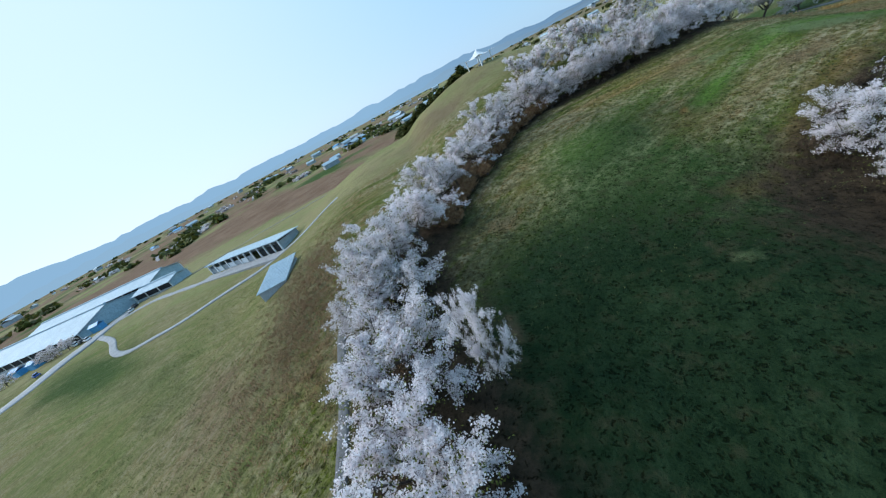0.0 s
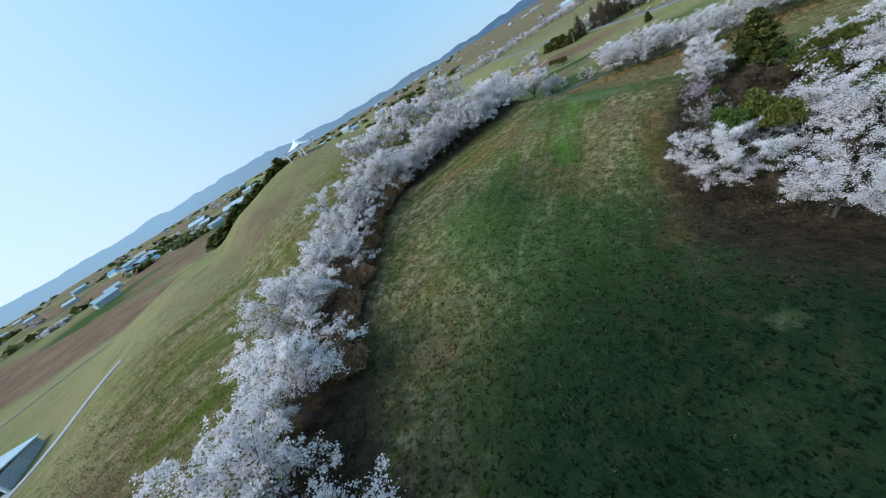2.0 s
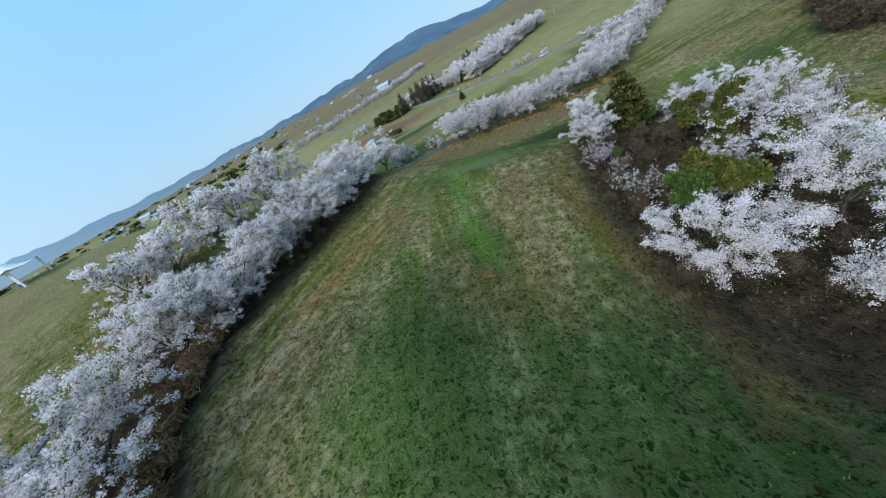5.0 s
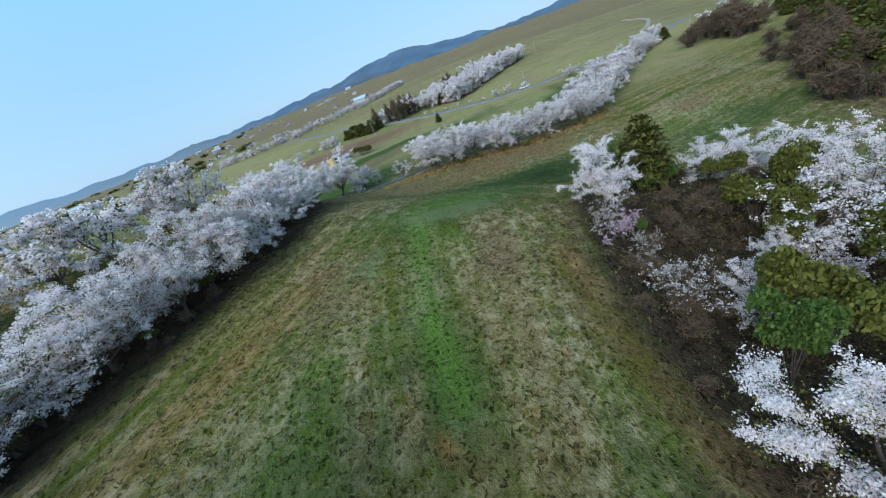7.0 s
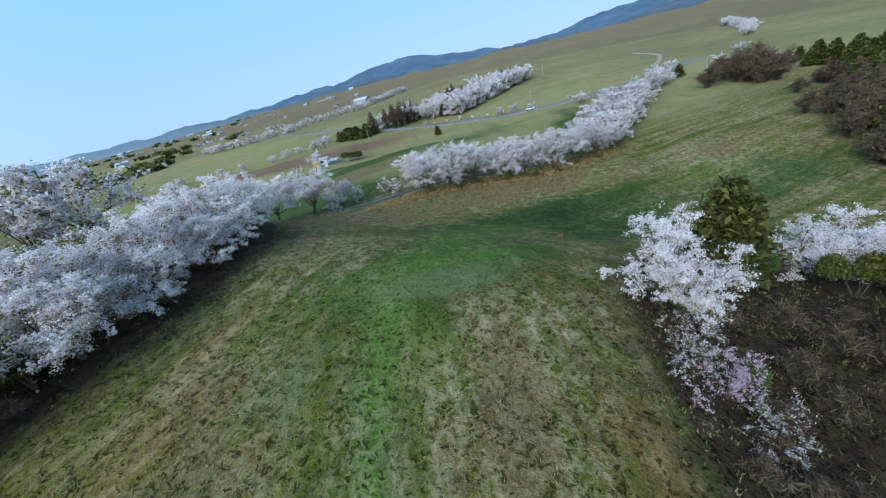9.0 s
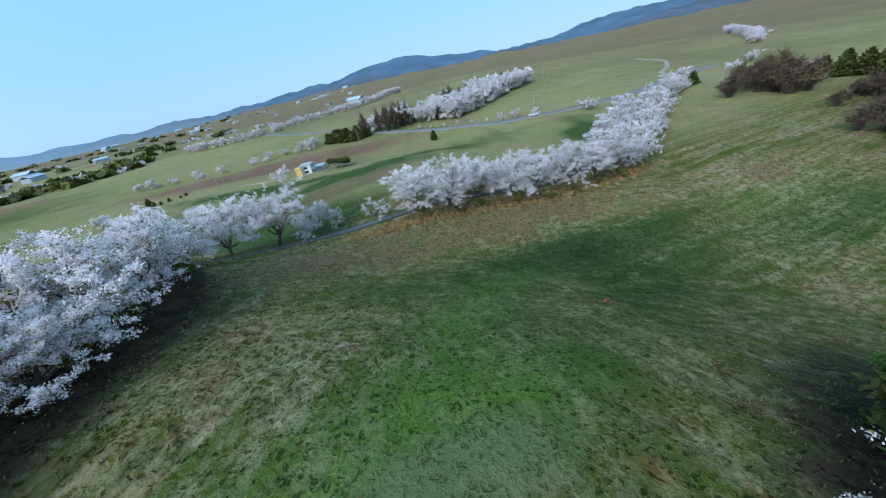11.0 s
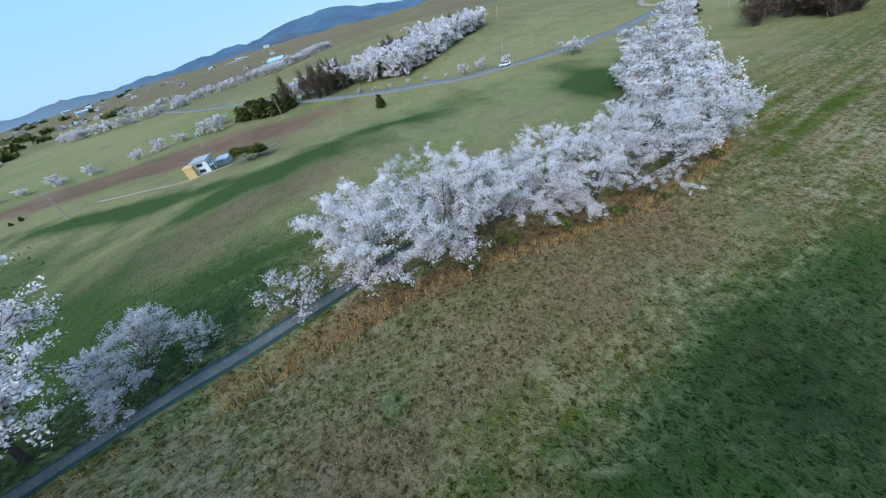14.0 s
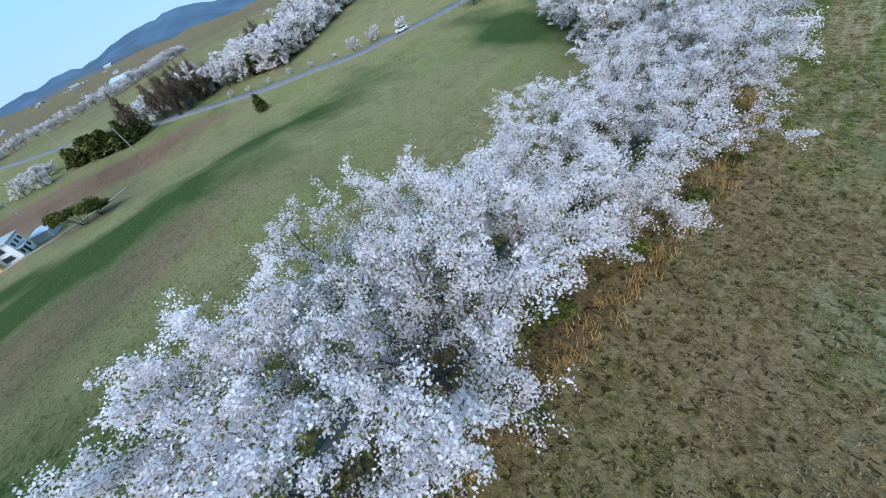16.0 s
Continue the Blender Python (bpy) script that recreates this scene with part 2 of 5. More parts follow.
def cover(x, y):
    """How much of each place is lush, dry, bare soil and leaf-strewn thicket floor darkened for shade (four weights, 0
    to 1).
    """
    w = waves(x, y, 26, 0.3) * 0.5 + waves(x, y, 11, 1.9) * 0.3
    lush = 0.16 + 0.25 * w + blots(x, y, ((13, 12, 17, 17, 0, 1.3), (27, 53, 9, 7, 20, 0.9), (20, 29, 18, 12, 30, 1.2), (27, 42, 8, 8, 0, 0.5), (72, 57, 13, 5.5, -45, 0.7), (84, 60, 10, 6, -20, 0.6),
                                          (102, 58, 16, 5, -35, 0.65), (103, 40, 24, 9, -25, 0.65), (118, 42, 16, 5, -50, 0.45), (130, 6, 26, 10, -60, 0.7), (113, 51, 20, 5, -52, 0.55), (88, 70, 7, 3, -10, 0.5),
                                          (109.5, 75.5, 1.3, 0.9, 20, 0.8), (111, 79, 8, 4, -45, 0.35), (-75, 66, 30, 9, -38, 0.25), (-115, 88, 24, 9, -30, 0.9), (190, 95, 50, 16, -30, 0.6), (119, 101, 14, 8, -40, 1.2), (112, 122, 14, 16, 0, 1.0), (125, 170, 22, 34, 0, 0.75), (158, 120, 16, 5, -40, 0.8), (207, 40, 14, 8, 0, 0.8), (215, 40, 30, 10, 0, 0.5),
                                          (164, 160, 38, 6.5, 94, 1.0), (310, 175, 60, 30, 40, 0.5)))
    lush = lush + 0.5 * strip(x, y, [(41, 49), (48, 53), (56, 57), (64, 60)], 2.2) + 0.35 * strip(x, y, [(106, 92), (99, 99), (90, 103)], 6.0)
    dry = 0.30 - 0.3 * w + blots(x, y, ((17, 46, 7, 4, 40, 0.6), (7, 43, 5, 4, 45, 0.5), (101, 80, 15, 5.5, -25, 1.2), (88, 85, 9, 4, -15, 0.9), (122, 64, 27, 7, -57, 1.5), (113, 80, 9, 5, -45, 0.6),
                                        (-40, 40, 26, 12, -40, 0.6), (10, 118, 26, 18, 0, 0.5), (205, 150, 30, 14, 50, 0.4), (150, 6, 10, 7, 0, 0.7), (72, 72, 9, 4, 10, 0.7), (139, 113, 24, 7, -42, 1.0), (120, 135, 12, 22, 20, 0.6)))
    dry = dry + 0.6 * strip(x, y, [(38, 61), (46, 62), (55, 66)], 3.0) + 0.6 * strip(x, y, [(42, 44), (49, 46.5), (58, 49), (66, 51)], 2.6)
    dry = dry + 0.25 * ease(270, 420, x) + 0.35 * ease(420, 800, x)
    soil = 1.5 * bump2(x, y, 217, 200, 64, 17, -62) + 0.9 * bump2(x, y, -120, 330, 190, 50, -25) + 0.9 * bump2(x, y, -330, 330, 120, 60, -25)
    soil = soil + 0.4 * bump2(x, y, 0.5, 24, 2.0, 4.0) + 0.3 * bump2(x, y, 2.0, 13, 1.8, 3.0)
    plain_land = ease(230, 420, y) * ease(280, 130, x)
    soil = soil + plain_land * (0.45 + 0.5 * waves(x, y, 170, 0.5))
    lush = lush + plain_land * (0.3 + 0.6 * waves(x, y, 210, 2.2))
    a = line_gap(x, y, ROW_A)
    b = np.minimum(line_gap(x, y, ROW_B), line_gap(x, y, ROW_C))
    # fallen leaves under rows and copse, with the trees' shade in the same weight
    litter_and_shade = 1.0 * np.exp(-(a / 6.5) ** 2) * ease(92, 78, x) + 0.25 * np.exp(-(b / 3.5) ** 2) + 0.35 * np.exp(-(a / 4) ** 2)
    litter_and_shade = litter_and_shade + blots(x, y, ((50, 27, 17, 9, 0, 1.1), (70, 30, 17, 9, 0, 1.0), (66, 35, 9, 4.5, 10, 0.9), (58, 35, 10, 4, 15, 0.8), (165, -32, 45, 10, -18, 0.7), (38, 21, 9, 7, 0, 0.7), (-31, 52, 8, 22, 10, 0.55), (-36, 72, 5, 8, 0, 0.5)))
    return [np.clip(v, 0, 1) for v in (lush, dry, soil, litter_and_shade)]


def sward(x, y):
    """Finer tones laid over the grass: fresh yellow-green, ochre, near-black green, bleached (four weights)."""
    fresh = blots(x, y, ((25, 52, 8, 5, 25, 0.6), (73, 57, 12, 4, -48, 0.9), (83, 60, 8, 4, -10, 0.7), (100, 56, 14, 5, -20, 0.5), (60, 54, 5, 2.5, 30, 0.6), (49, 66, 14, 6, 5, 0.35), (44, 40, 10, 3, 25, 0.5), (140, 12, 14, 7, -60, 0.5)))
    fresh = fresh + 0.9 * strip(x, y, [(42, 49.5), (48, 53), (56, 57), (66, 60)], 1.5) + 0.45 * strip(x, y, [(20, 58), (34, 60), (46, 58)], 4.0)
    ochre = 0.65 * strip(x, y, [(34, 69.5), (39, 68.6), (46, 67.5), (54, 67)], 2.6) + 0.7 * strip(x, y, [(30, 31), (38, 32), (43, 37), (50, 40.5), (58, 43)], 2.2)
    ochre = ochre + 0.75 * strip(x, y, [(110, 89), (120.3, 77.3), (128, 67), (135, 58), (143, 45), (154, 31)], 1.9) + blots(x, y, ((37, 46, 7, 5, 30, 0.45), (128, 58, 14, 5, -57, 0.4), (39.5, 50, 0.9, 0.35, 60, 1.2), (71.5, 47.8, 0.3, 2.2, -20, 0.9),
                                                                                                                                       (94.4, 46.4, 0.4, 1.6, 15, 1.1), (12, 50, 4, 1.5, 45, 0.5), (58, 71, 5, 2, 0, 0.4)))
    # oval patches that darken the turf to near-black green
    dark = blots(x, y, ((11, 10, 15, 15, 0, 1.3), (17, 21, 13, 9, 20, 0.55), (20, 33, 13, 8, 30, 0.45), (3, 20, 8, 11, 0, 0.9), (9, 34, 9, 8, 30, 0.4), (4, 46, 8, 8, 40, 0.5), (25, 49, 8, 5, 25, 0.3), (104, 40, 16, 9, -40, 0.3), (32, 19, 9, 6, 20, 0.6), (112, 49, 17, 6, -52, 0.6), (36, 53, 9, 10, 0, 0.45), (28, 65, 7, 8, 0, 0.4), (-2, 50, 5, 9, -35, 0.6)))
    pale = blots(x, y, ((68.7, 56.3, 6.5, 2.4, -53, 1.2), (56, 62.4, 4.0, 2.2, 10, 0.75), (21.7, 22, 1.6, 1.0, 0, 0.65), (134, 38, 4, 2.5, -40, 0.8), (119, 52, 2.5, 1.6, -40, 0.5)))
    return [np.clip(v, 0, 1.4) for v in (fresh, ochre, dark, pale)]


def spread(n, reach, core):
    u = np.linspace(-1, 1, n)
    b = np.arcsinh(reach / core)
    return core * np.sinh(b * u)


def build_ground():
    n = 640
    gx, gy = spread(n, 4600, 62) + 70, spread(n, 4600, 62) + 62
    x, y = np.meshgrid(gx, gy)
    verts = np.stack([x, y, land(x, y)], -1).reshape(-1, 3)
    i = (np.arange(n - 1)[:, None] * n + np.arange(n - 1)).ravel()
    faces = np.stack([i, i + 1, i + n + 1, i + n], -1)
    me = raw_mesh("ground", verts, faces)
    me.polygons.foreach_set("use_smooth", np.ones(len(faces), bool))
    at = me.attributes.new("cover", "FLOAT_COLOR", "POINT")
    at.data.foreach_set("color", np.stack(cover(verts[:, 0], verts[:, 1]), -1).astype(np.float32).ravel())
    x, y = verts[:, 0], verts[:, 1]
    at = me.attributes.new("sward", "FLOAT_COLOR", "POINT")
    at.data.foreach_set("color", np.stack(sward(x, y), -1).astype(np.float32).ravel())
    open_land = np.maximum.reduce([ease(132, 175, x + 0.75 * (y - 60)) * ease(112, 124, x + 0.6 * np.maximum(0, y - 60)), ease(100, 116, y), 0.6 * ease(-20, -34, x)])
    at = me.attributes.new("pasture", "FLOAT", "POINT")
    at.data.foreach_set("value", (open_land * 0.92).astype(np.float32))
    m, nt, b = shader("meadow", 0.95)
    b.inputs["Specular IOR Level"].default_value = 0.05
    attr = nt.nodes.new("ShaderNodeAttribute")
    attr.attribute_name = "cover"
    sep = nt.nodes.new("ShaderNodeSeparateColor")
    nt.links.new(attr.outputs["Color"], sep.inputs["Color"])
    n1, n2, n3, n4, n7 = noisy(nt, 0.05, 5), noisy(nt, 0.6, 6), noisy(nt, 3.5, 6), noisy(nt, 0.008, 5), noisy(nt, 2.3, 4)
    earth = mixed(nt, ramp(nt, n1, 0.35, 0.65), (0.17, 0.105, 0.070), (0.24, 0.155, 0.105))
    # brown fallen leaves, coloured darker to take in the shade under the trees
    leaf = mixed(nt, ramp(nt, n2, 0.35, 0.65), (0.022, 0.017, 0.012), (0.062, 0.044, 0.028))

    def patchy(weight, wobble, lo, hi):
        add = nt.nodes.new("ShaderNodeMath")
        add.operation = "ADD"
        nt.links.new(weight, add.inputs[0])
        nt.links.new(ramp(nt, wobble, 0.0, 1.0), add.inputs[1])
        return ramp(nt, add.outputs[0], lo, hi)

    def mul(value, k):
        n = nt.nodes.new("ShaderNodeMath")
        n.operation = "MULTIPLY"
        n.inputs[1].default_value = k
        nt.links.new(value, n.inputs[0])
        return n.outputs[0]

    def streaks(turn, long, wide):
        tc, mp = nt.nodes.new("ShaderNodeTexCoord"), nt.nodes.new("ShaderNodeMapping")
        mp.vector_type = "TEXTURE"
        mp.inputs["Rotation"].default_value, mp.inputs["Scale"].default_value = (0, 0, radians(turn)), (long, wide, 1.0)
        n = node(nt, "ShaderNodeTexNoise", Scale=1.0, Detail=4, Roughness=0.6)
        nt.links.new(tc.outputs["Object"], mp.inputs["Vector"])
        nt.links.new(mp.outputs["Vector"], n.inputs["Vector"])
        return n.outputs["Fac"]

    pos, xyz = nt.nodes.new("ShaderNodeTexCoord"), nt.nodes.new("ShaderNodeSeparateXYZ")
    nt.links.new(pos.outputs["Object"], xyz.inputs["Vector"])
    def grain_along(long, wide):
        """Mowing streaks that swing round with the field."""
        got = mixed(nt, ramp(nt, xyz.outputs["X"], 16, 28), streaks(47, long, wide), streaks(26, long, wide))
        got = mixed(nt, ramp(nt, xyz.outputs["Y"], 58, 66), got, streaks(-2, long, wide))
        got = mixed(nt, ramp(nt, xyz.outputs["X"], 82, 96), got, streaks(-53, long, wide))
        bw = nt.nodes.new("ShaderNodeRGBToBW")
        nt.links.new(got, bw.inputs["Color"])
        return bw.outputs["Val"]

    fine, broad = grain_along(9.0, 0.7), grain_along(34.0, 2.6)
    attr2 = nt.nodes.new("ShaderNodeAttribute")
    attr2.attribute_name = "sward"
    sep2 = nt.nodes.new("ShaderNodeSeparateColor")
    nt.links.new(attr2.outputs["Color"], sep2.inputs["Color"])
    fresh, ochre, dark, bleached = sep2.outputs["Red"], sep2.outputs["Green"], sep2.outputs["Blue"], attr2.outputs["Alpha"]
    lush, dry = sep.outputs["Red"], sep.outputs["Green"]

    def summed(a, k, c):
        n = nt.nodes.new("ShaderNodeMath")
        n.operation = "MULTIPLY_ADD"
        n.inputs[1].default_value = k
        nt.links.new(a, n.inputs[0])
        if isinstance(c, bpy.types.NodeSocket):
            nt.links.new(c, n.inputs[2])
        else:
            n.inputs[2].default_value = c
        return n.outputs[0]

    # what grows low: olive, green, fresh or ochre turf, darkened to near-black in places
    turf = mixed(nt, ramp(nt, n2, 0.38, 0.64), (0.094, 0.092, 0.017), (0.158, 0.136, 0.036))
    turf = mixed(nt, ramp(nt, broad, 0.51, 0.57), turf, (0.170, 0.116, 0.042))
    turf = mixed(nt, ramp(nt, broad, 0.49, 0.43), turf, (0.092, 0.108, 0.015))
    green = mixed(nt, ramp(nt, n2, 0.35, 0.7), (0.030, 0.060, 0.014), (0.068, 0.094, 0.026))
    turf = mixed(nt, patchy(lush, n2, 0.60, 1.35), turf, green)
    turf = mixed(nt, patchy(fresh, n2, 0.65, 1.5), turf, mixed(nt, ramp(nt, n3, 0.35, 0.65), (0.066, 0.140, 0.018), (0.120, 0.185, 0.034)))
    turf = mixed(nt, patchy(ochre, n2, 0.70, 1.5), turf, mixed(nt, ramp(nt, n3, 0.35, 0.65), (0.135, 0.080, 0.022), (0.215, 0.135, 0.046)))
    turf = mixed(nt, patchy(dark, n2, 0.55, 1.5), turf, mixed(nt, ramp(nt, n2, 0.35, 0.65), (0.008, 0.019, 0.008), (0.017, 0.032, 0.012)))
    turf = mixed(nt, patchy(sep.outputs["Blue"], n1, 0.75, 1.1), turf, earth)
    # what stands in it: a web of dead, bleached stalks round small gaps
    tc, warp = nt.nodes.new("ShaderNodeTexCoord"), node(nt, "ShaderNodeTexNoise", Scale=2.1, Detail=5)
    nt.links.new(tc.outputs["Object"], warp.inputs["Vector"])
    vm = nt.nodes.new("ShaderNodeVectorMath")
    vm.operation = "MULTIPLY_ADD"
    vm.inputs[1].default_value = (1.3, 1.3, 0.0)
    nt.links.new(warp.outputs["Color"], vm.inputs[0])
    nt.links.new(tc.outputs["Object"], vm.inputs[2])
    cells = node(nt, "ShaderNodeTexVoronoi", Scale=1.55)
    cells.feature = "DISTANCE_TO_EDGE"
    nt.links.new(vm.outputs["Vector"], cells.inputs["Vector"])
    n6 = noisy(nt, 0.9, 5)
    web = ramp(nt, summed(n6, -0.5, summed(cells.outputs["Distance"], 0.9, 0.20)), 0.11, -0.04)
    clumps = ramp(nt, summed(fine, 0.6, summed(n6, 0.7, 0.0)), 0.62, 0.80)
    stalk = mixed(nt, ramp(nt, n1, 0.36, 0.60), (0.265, 0.225, 0.105), (0.360, 0.315, 0.205))
    stalk = mixed(nt, patchy(lush, n2, 0.65, 1.4), stalk, (0.175, 0.195, 0.085))
    stalk = mixed(nt, patchy(ochre, n2, 0.65, 1.5), stalk, (0.300, 0.185, 0.080))
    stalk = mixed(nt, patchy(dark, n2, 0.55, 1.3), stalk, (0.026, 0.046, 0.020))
    many = ramp(nt, summed(dry, 0.75, summed(lush, -0.16, summed(broad, 2.4, -0.75))), 0.18, 0.85)
    cover_by = nt.nodes.new("ShaderNodeMath")
    cover_by.operation = "MAXIMUM"
    nt.links.new(mul(web, 0.7), cover_by.inputs[0])
    nt.links.new(clumps, cover_by.inputs[1])
    amount = nt.nodes.new("ShaderNodeMath")
    amount.operation = "MULTIPLY"
    nt.links.new(cover_by.outputs[0], amount.inputs[0])
    nt.links.new(many, amount.inputs[1])
    near = mixed(nt, amount.outputs[0], turf, stalk)
    brown = ramp(nt, summed(dry, 1.0, summed(lush, -0.8, 0.0)), 0.55, 1.0)
    near = mixed(nt, mul(brown, 0.8), near, mixed(nt, ramp(nt, n7, 0.40, 0.62), (0.225, 0.148, 0.086), (0.105, 0.070, 0.038)))
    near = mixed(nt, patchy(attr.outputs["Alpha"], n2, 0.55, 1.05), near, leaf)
    # gaps between tussocks, their shade put into the colour, crowded here and few there
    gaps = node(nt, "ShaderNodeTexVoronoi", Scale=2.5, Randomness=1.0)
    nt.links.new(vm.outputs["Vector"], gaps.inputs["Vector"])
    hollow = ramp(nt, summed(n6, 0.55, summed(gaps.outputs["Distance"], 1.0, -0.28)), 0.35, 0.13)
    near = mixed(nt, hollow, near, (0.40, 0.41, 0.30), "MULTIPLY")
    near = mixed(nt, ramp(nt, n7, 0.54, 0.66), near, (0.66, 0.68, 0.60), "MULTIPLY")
    near = mixed(nt, ramp(nt, n3, 0.56, 0.70), near, (1.28, 1.24, 1.16), "MULTIPLY")
    # open pasture beyond the rows: short, even grass
    attr3 = nt.nodes.new("ShaderNodeAttribute")
    attr3.attribute_name = "pasture"
    grass = mixed(nt, ramp(nt, n4, 0.42, 0.6), (0.290, 0.275, 0.125), (0.190, 0.225, 0.075))
    grass = mixed(nt, ramp(nt, n1, 0.40, 0.62), grass, (0.295, 0.250, 0.130))
    grass = mixed(nt, ramp(nt, fine, 0.50, 0.66), grass, (0.245, 0.220, 0.110))
    grass = mixed(nt, patchy(sep.outputs["Green"], n4, 0.85, 1.35), grass, (0.190, 0.148, 0.088))
    grass = mixed(nt, patchy(sep.outputs["Red"], n1, 0.75, 1.3), grass, (0.058, 0.094, 0.026))
    grass = mixed(nt, patchy(sep.outputs["Blue"], n1, 0.75, 1.1), grass, earth)
    grass = mixed(nt, ramp(nt, n2, 0.46, 0.68), grass, (0.84, 0.84, 0.78), "MULTIPLY")
    grass = mixed(nt, ramp(nt, n3, 0.46, 0.70), grass, (0.84, 0.82, 0.76), "MULTIPLY")
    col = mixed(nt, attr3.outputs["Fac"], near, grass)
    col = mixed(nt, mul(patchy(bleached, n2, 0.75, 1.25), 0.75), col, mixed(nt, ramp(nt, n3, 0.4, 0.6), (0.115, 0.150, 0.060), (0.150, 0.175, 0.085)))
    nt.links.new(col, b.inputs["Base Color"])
    bumped(nt, b, summed(hollow, -0.7, n3), 1.0, 0.3)
    me.materials.append(m)
    return tagged(new("ground", me), "rolling meadow of olive and straw-brown grass", "ground", kind="structure")


def raw_mesh(name, verts, faces):
    """A mesh from arrays of places and of faces with the same number of corners."""
    verts, faces = np.asarray(verts, np.float32), np.asarray(faces, np.int32)
    me = bpy.data.meshes.new(name)
    k = faces.shape[1]
    me.vertices.add(len(verts))
    me.vertices.foreach_set("co", verts.ravel())
    me.loops.add(faces.size)
    me.loops.foreach_set("vertex_index", faces.ravel())
    me.polygons.add(len(faces))
    me.polygons.foreach_set("loop_start", np.arange(0, faces.size, k, dtype=np.int32))
    me.update(calc_edges=True)
    return me


ground = build_ground()


# ------------------------------------------------------------------ helpers for things
def thing(name, m, label, category, group=""):
    ob = new(name)
    ob.empty_display_size = 0.3
    ob.matrix_basis = m
    return tagged(ob, label, category, group)


def child(name, me, parent, material=None, label=""):
    if material is not None and not me.materials:
        me.materials.append(material)
    ob = new(name, me)
    ob.parent = parent
    return tagged(ob, label)


def part(name, bm, material, parent, label="", bevel=0.0):
    if bevel:
        bmesh.ops.bevel(bm, geom=bm.edges[:], offset=bevel, segments=1, affect="EDGES")
    me = bpy.data.meshes.new(name)
    bm.to_mesh(me)
    bm.free()
    return child(name, me, parent, material, label)


def box(x0, y0, z0, x1, y1, z1, bm=None):
    bm = bm or bmesh.new()
    bmesh.ops.create_cube(bm, size=1, matrix=Matrix.Translation(((x0 + x1) / 2, (y0 + y1) / 2, (z0 + z1) / 2)) @ Matrix.Diagonal((x1 - x0, y1 - y0, z1 - z0, 1)))
    return bm


def prism(outline, y0, y1):
    """An outline in x and z, drawn out along y."""
    bm = bmesh.new()
    a = [bm.verts.new((x, y0, z)) for x, z in outline]
    b = [bm.verts.new((x, y1, z)) for x, z in outline]
    n = len(outline)
    bm.faces.new(a[::-1])
    bm.faces.new(b)
    for i in range(n):
        bm.faces.new((a[i], a[(i + 1) % n], b[(i + 1) % n], b[i]))
    bmesh.ops.recalc_face_normals(bm, faces=bm.faces[:])
    return bm


def tubes(paths, sides=5):
    """Tapered round branches: each path is a list of (place, radius)."""
    verts, faces = [], []
    for path in paths:
        start = len(verts)
        for i, (p, r) in enumerate(path):
            q = path[min(i + 1, len(path) - 1)][0] - path[max(i - 1, 0)][0]
            q = q.normalized() if q.length > 1e-6 else Vector((0, 0, 1))
            s = q.orthogonal().normalized()
            t = q.cross(s)
            for k in range(sides):
                a = 2 * math.pi * k / sides
                verts.append(p + (s * math.cos(a) + t * math.sin(a)) * r)
        for i in range(len(path) - 1):
            for k in range(sides):
                a, b = start + i * sides + k, start + i * sides + (k + 1) % sides
                faces.append((a, b, b + sides, a + sides))
    return np.array([tuple(v) for v in verts]), np.array(faces)


def flakes(name, centres, sizes, r, lift=0.5, long=1.5):
    """Many small four-cornered leaves or petal clumps, turned at random; lift: how much they lie flat."""
    centres = np.asarray(centres)
    n = len(centres)
    nrm = r.normal(size=(n, 3))
    nrm[:, 2] = np.abs(nrm[:, 2]) + lift
    nrm /= np.linalg.norm(nrm, axis=1)[:, None]
    u = np.cross(nrm, r.normal(size=(n, 3)))
    u /= np.linalg.norm(u, axis=1)[:, None]
    v = np.cross(nrm, u)
    s = np.asarray(sizes)[:, None] * 0.5
    w = r.uniform(0.65, 1.35, (4, n, 1))
    corners = np.stack([centres + (u * long) * s * w[0], centres + v * s * w[1] + nrm * s * 0.25, centres - (u * long) * s * w[2], centres - v * s * w[3] + nrm * s * 0.25], 1)
    return raw_mesh(name, corners.reshape(-1, 3), np.arange(4 * n).reshape(n, 4))


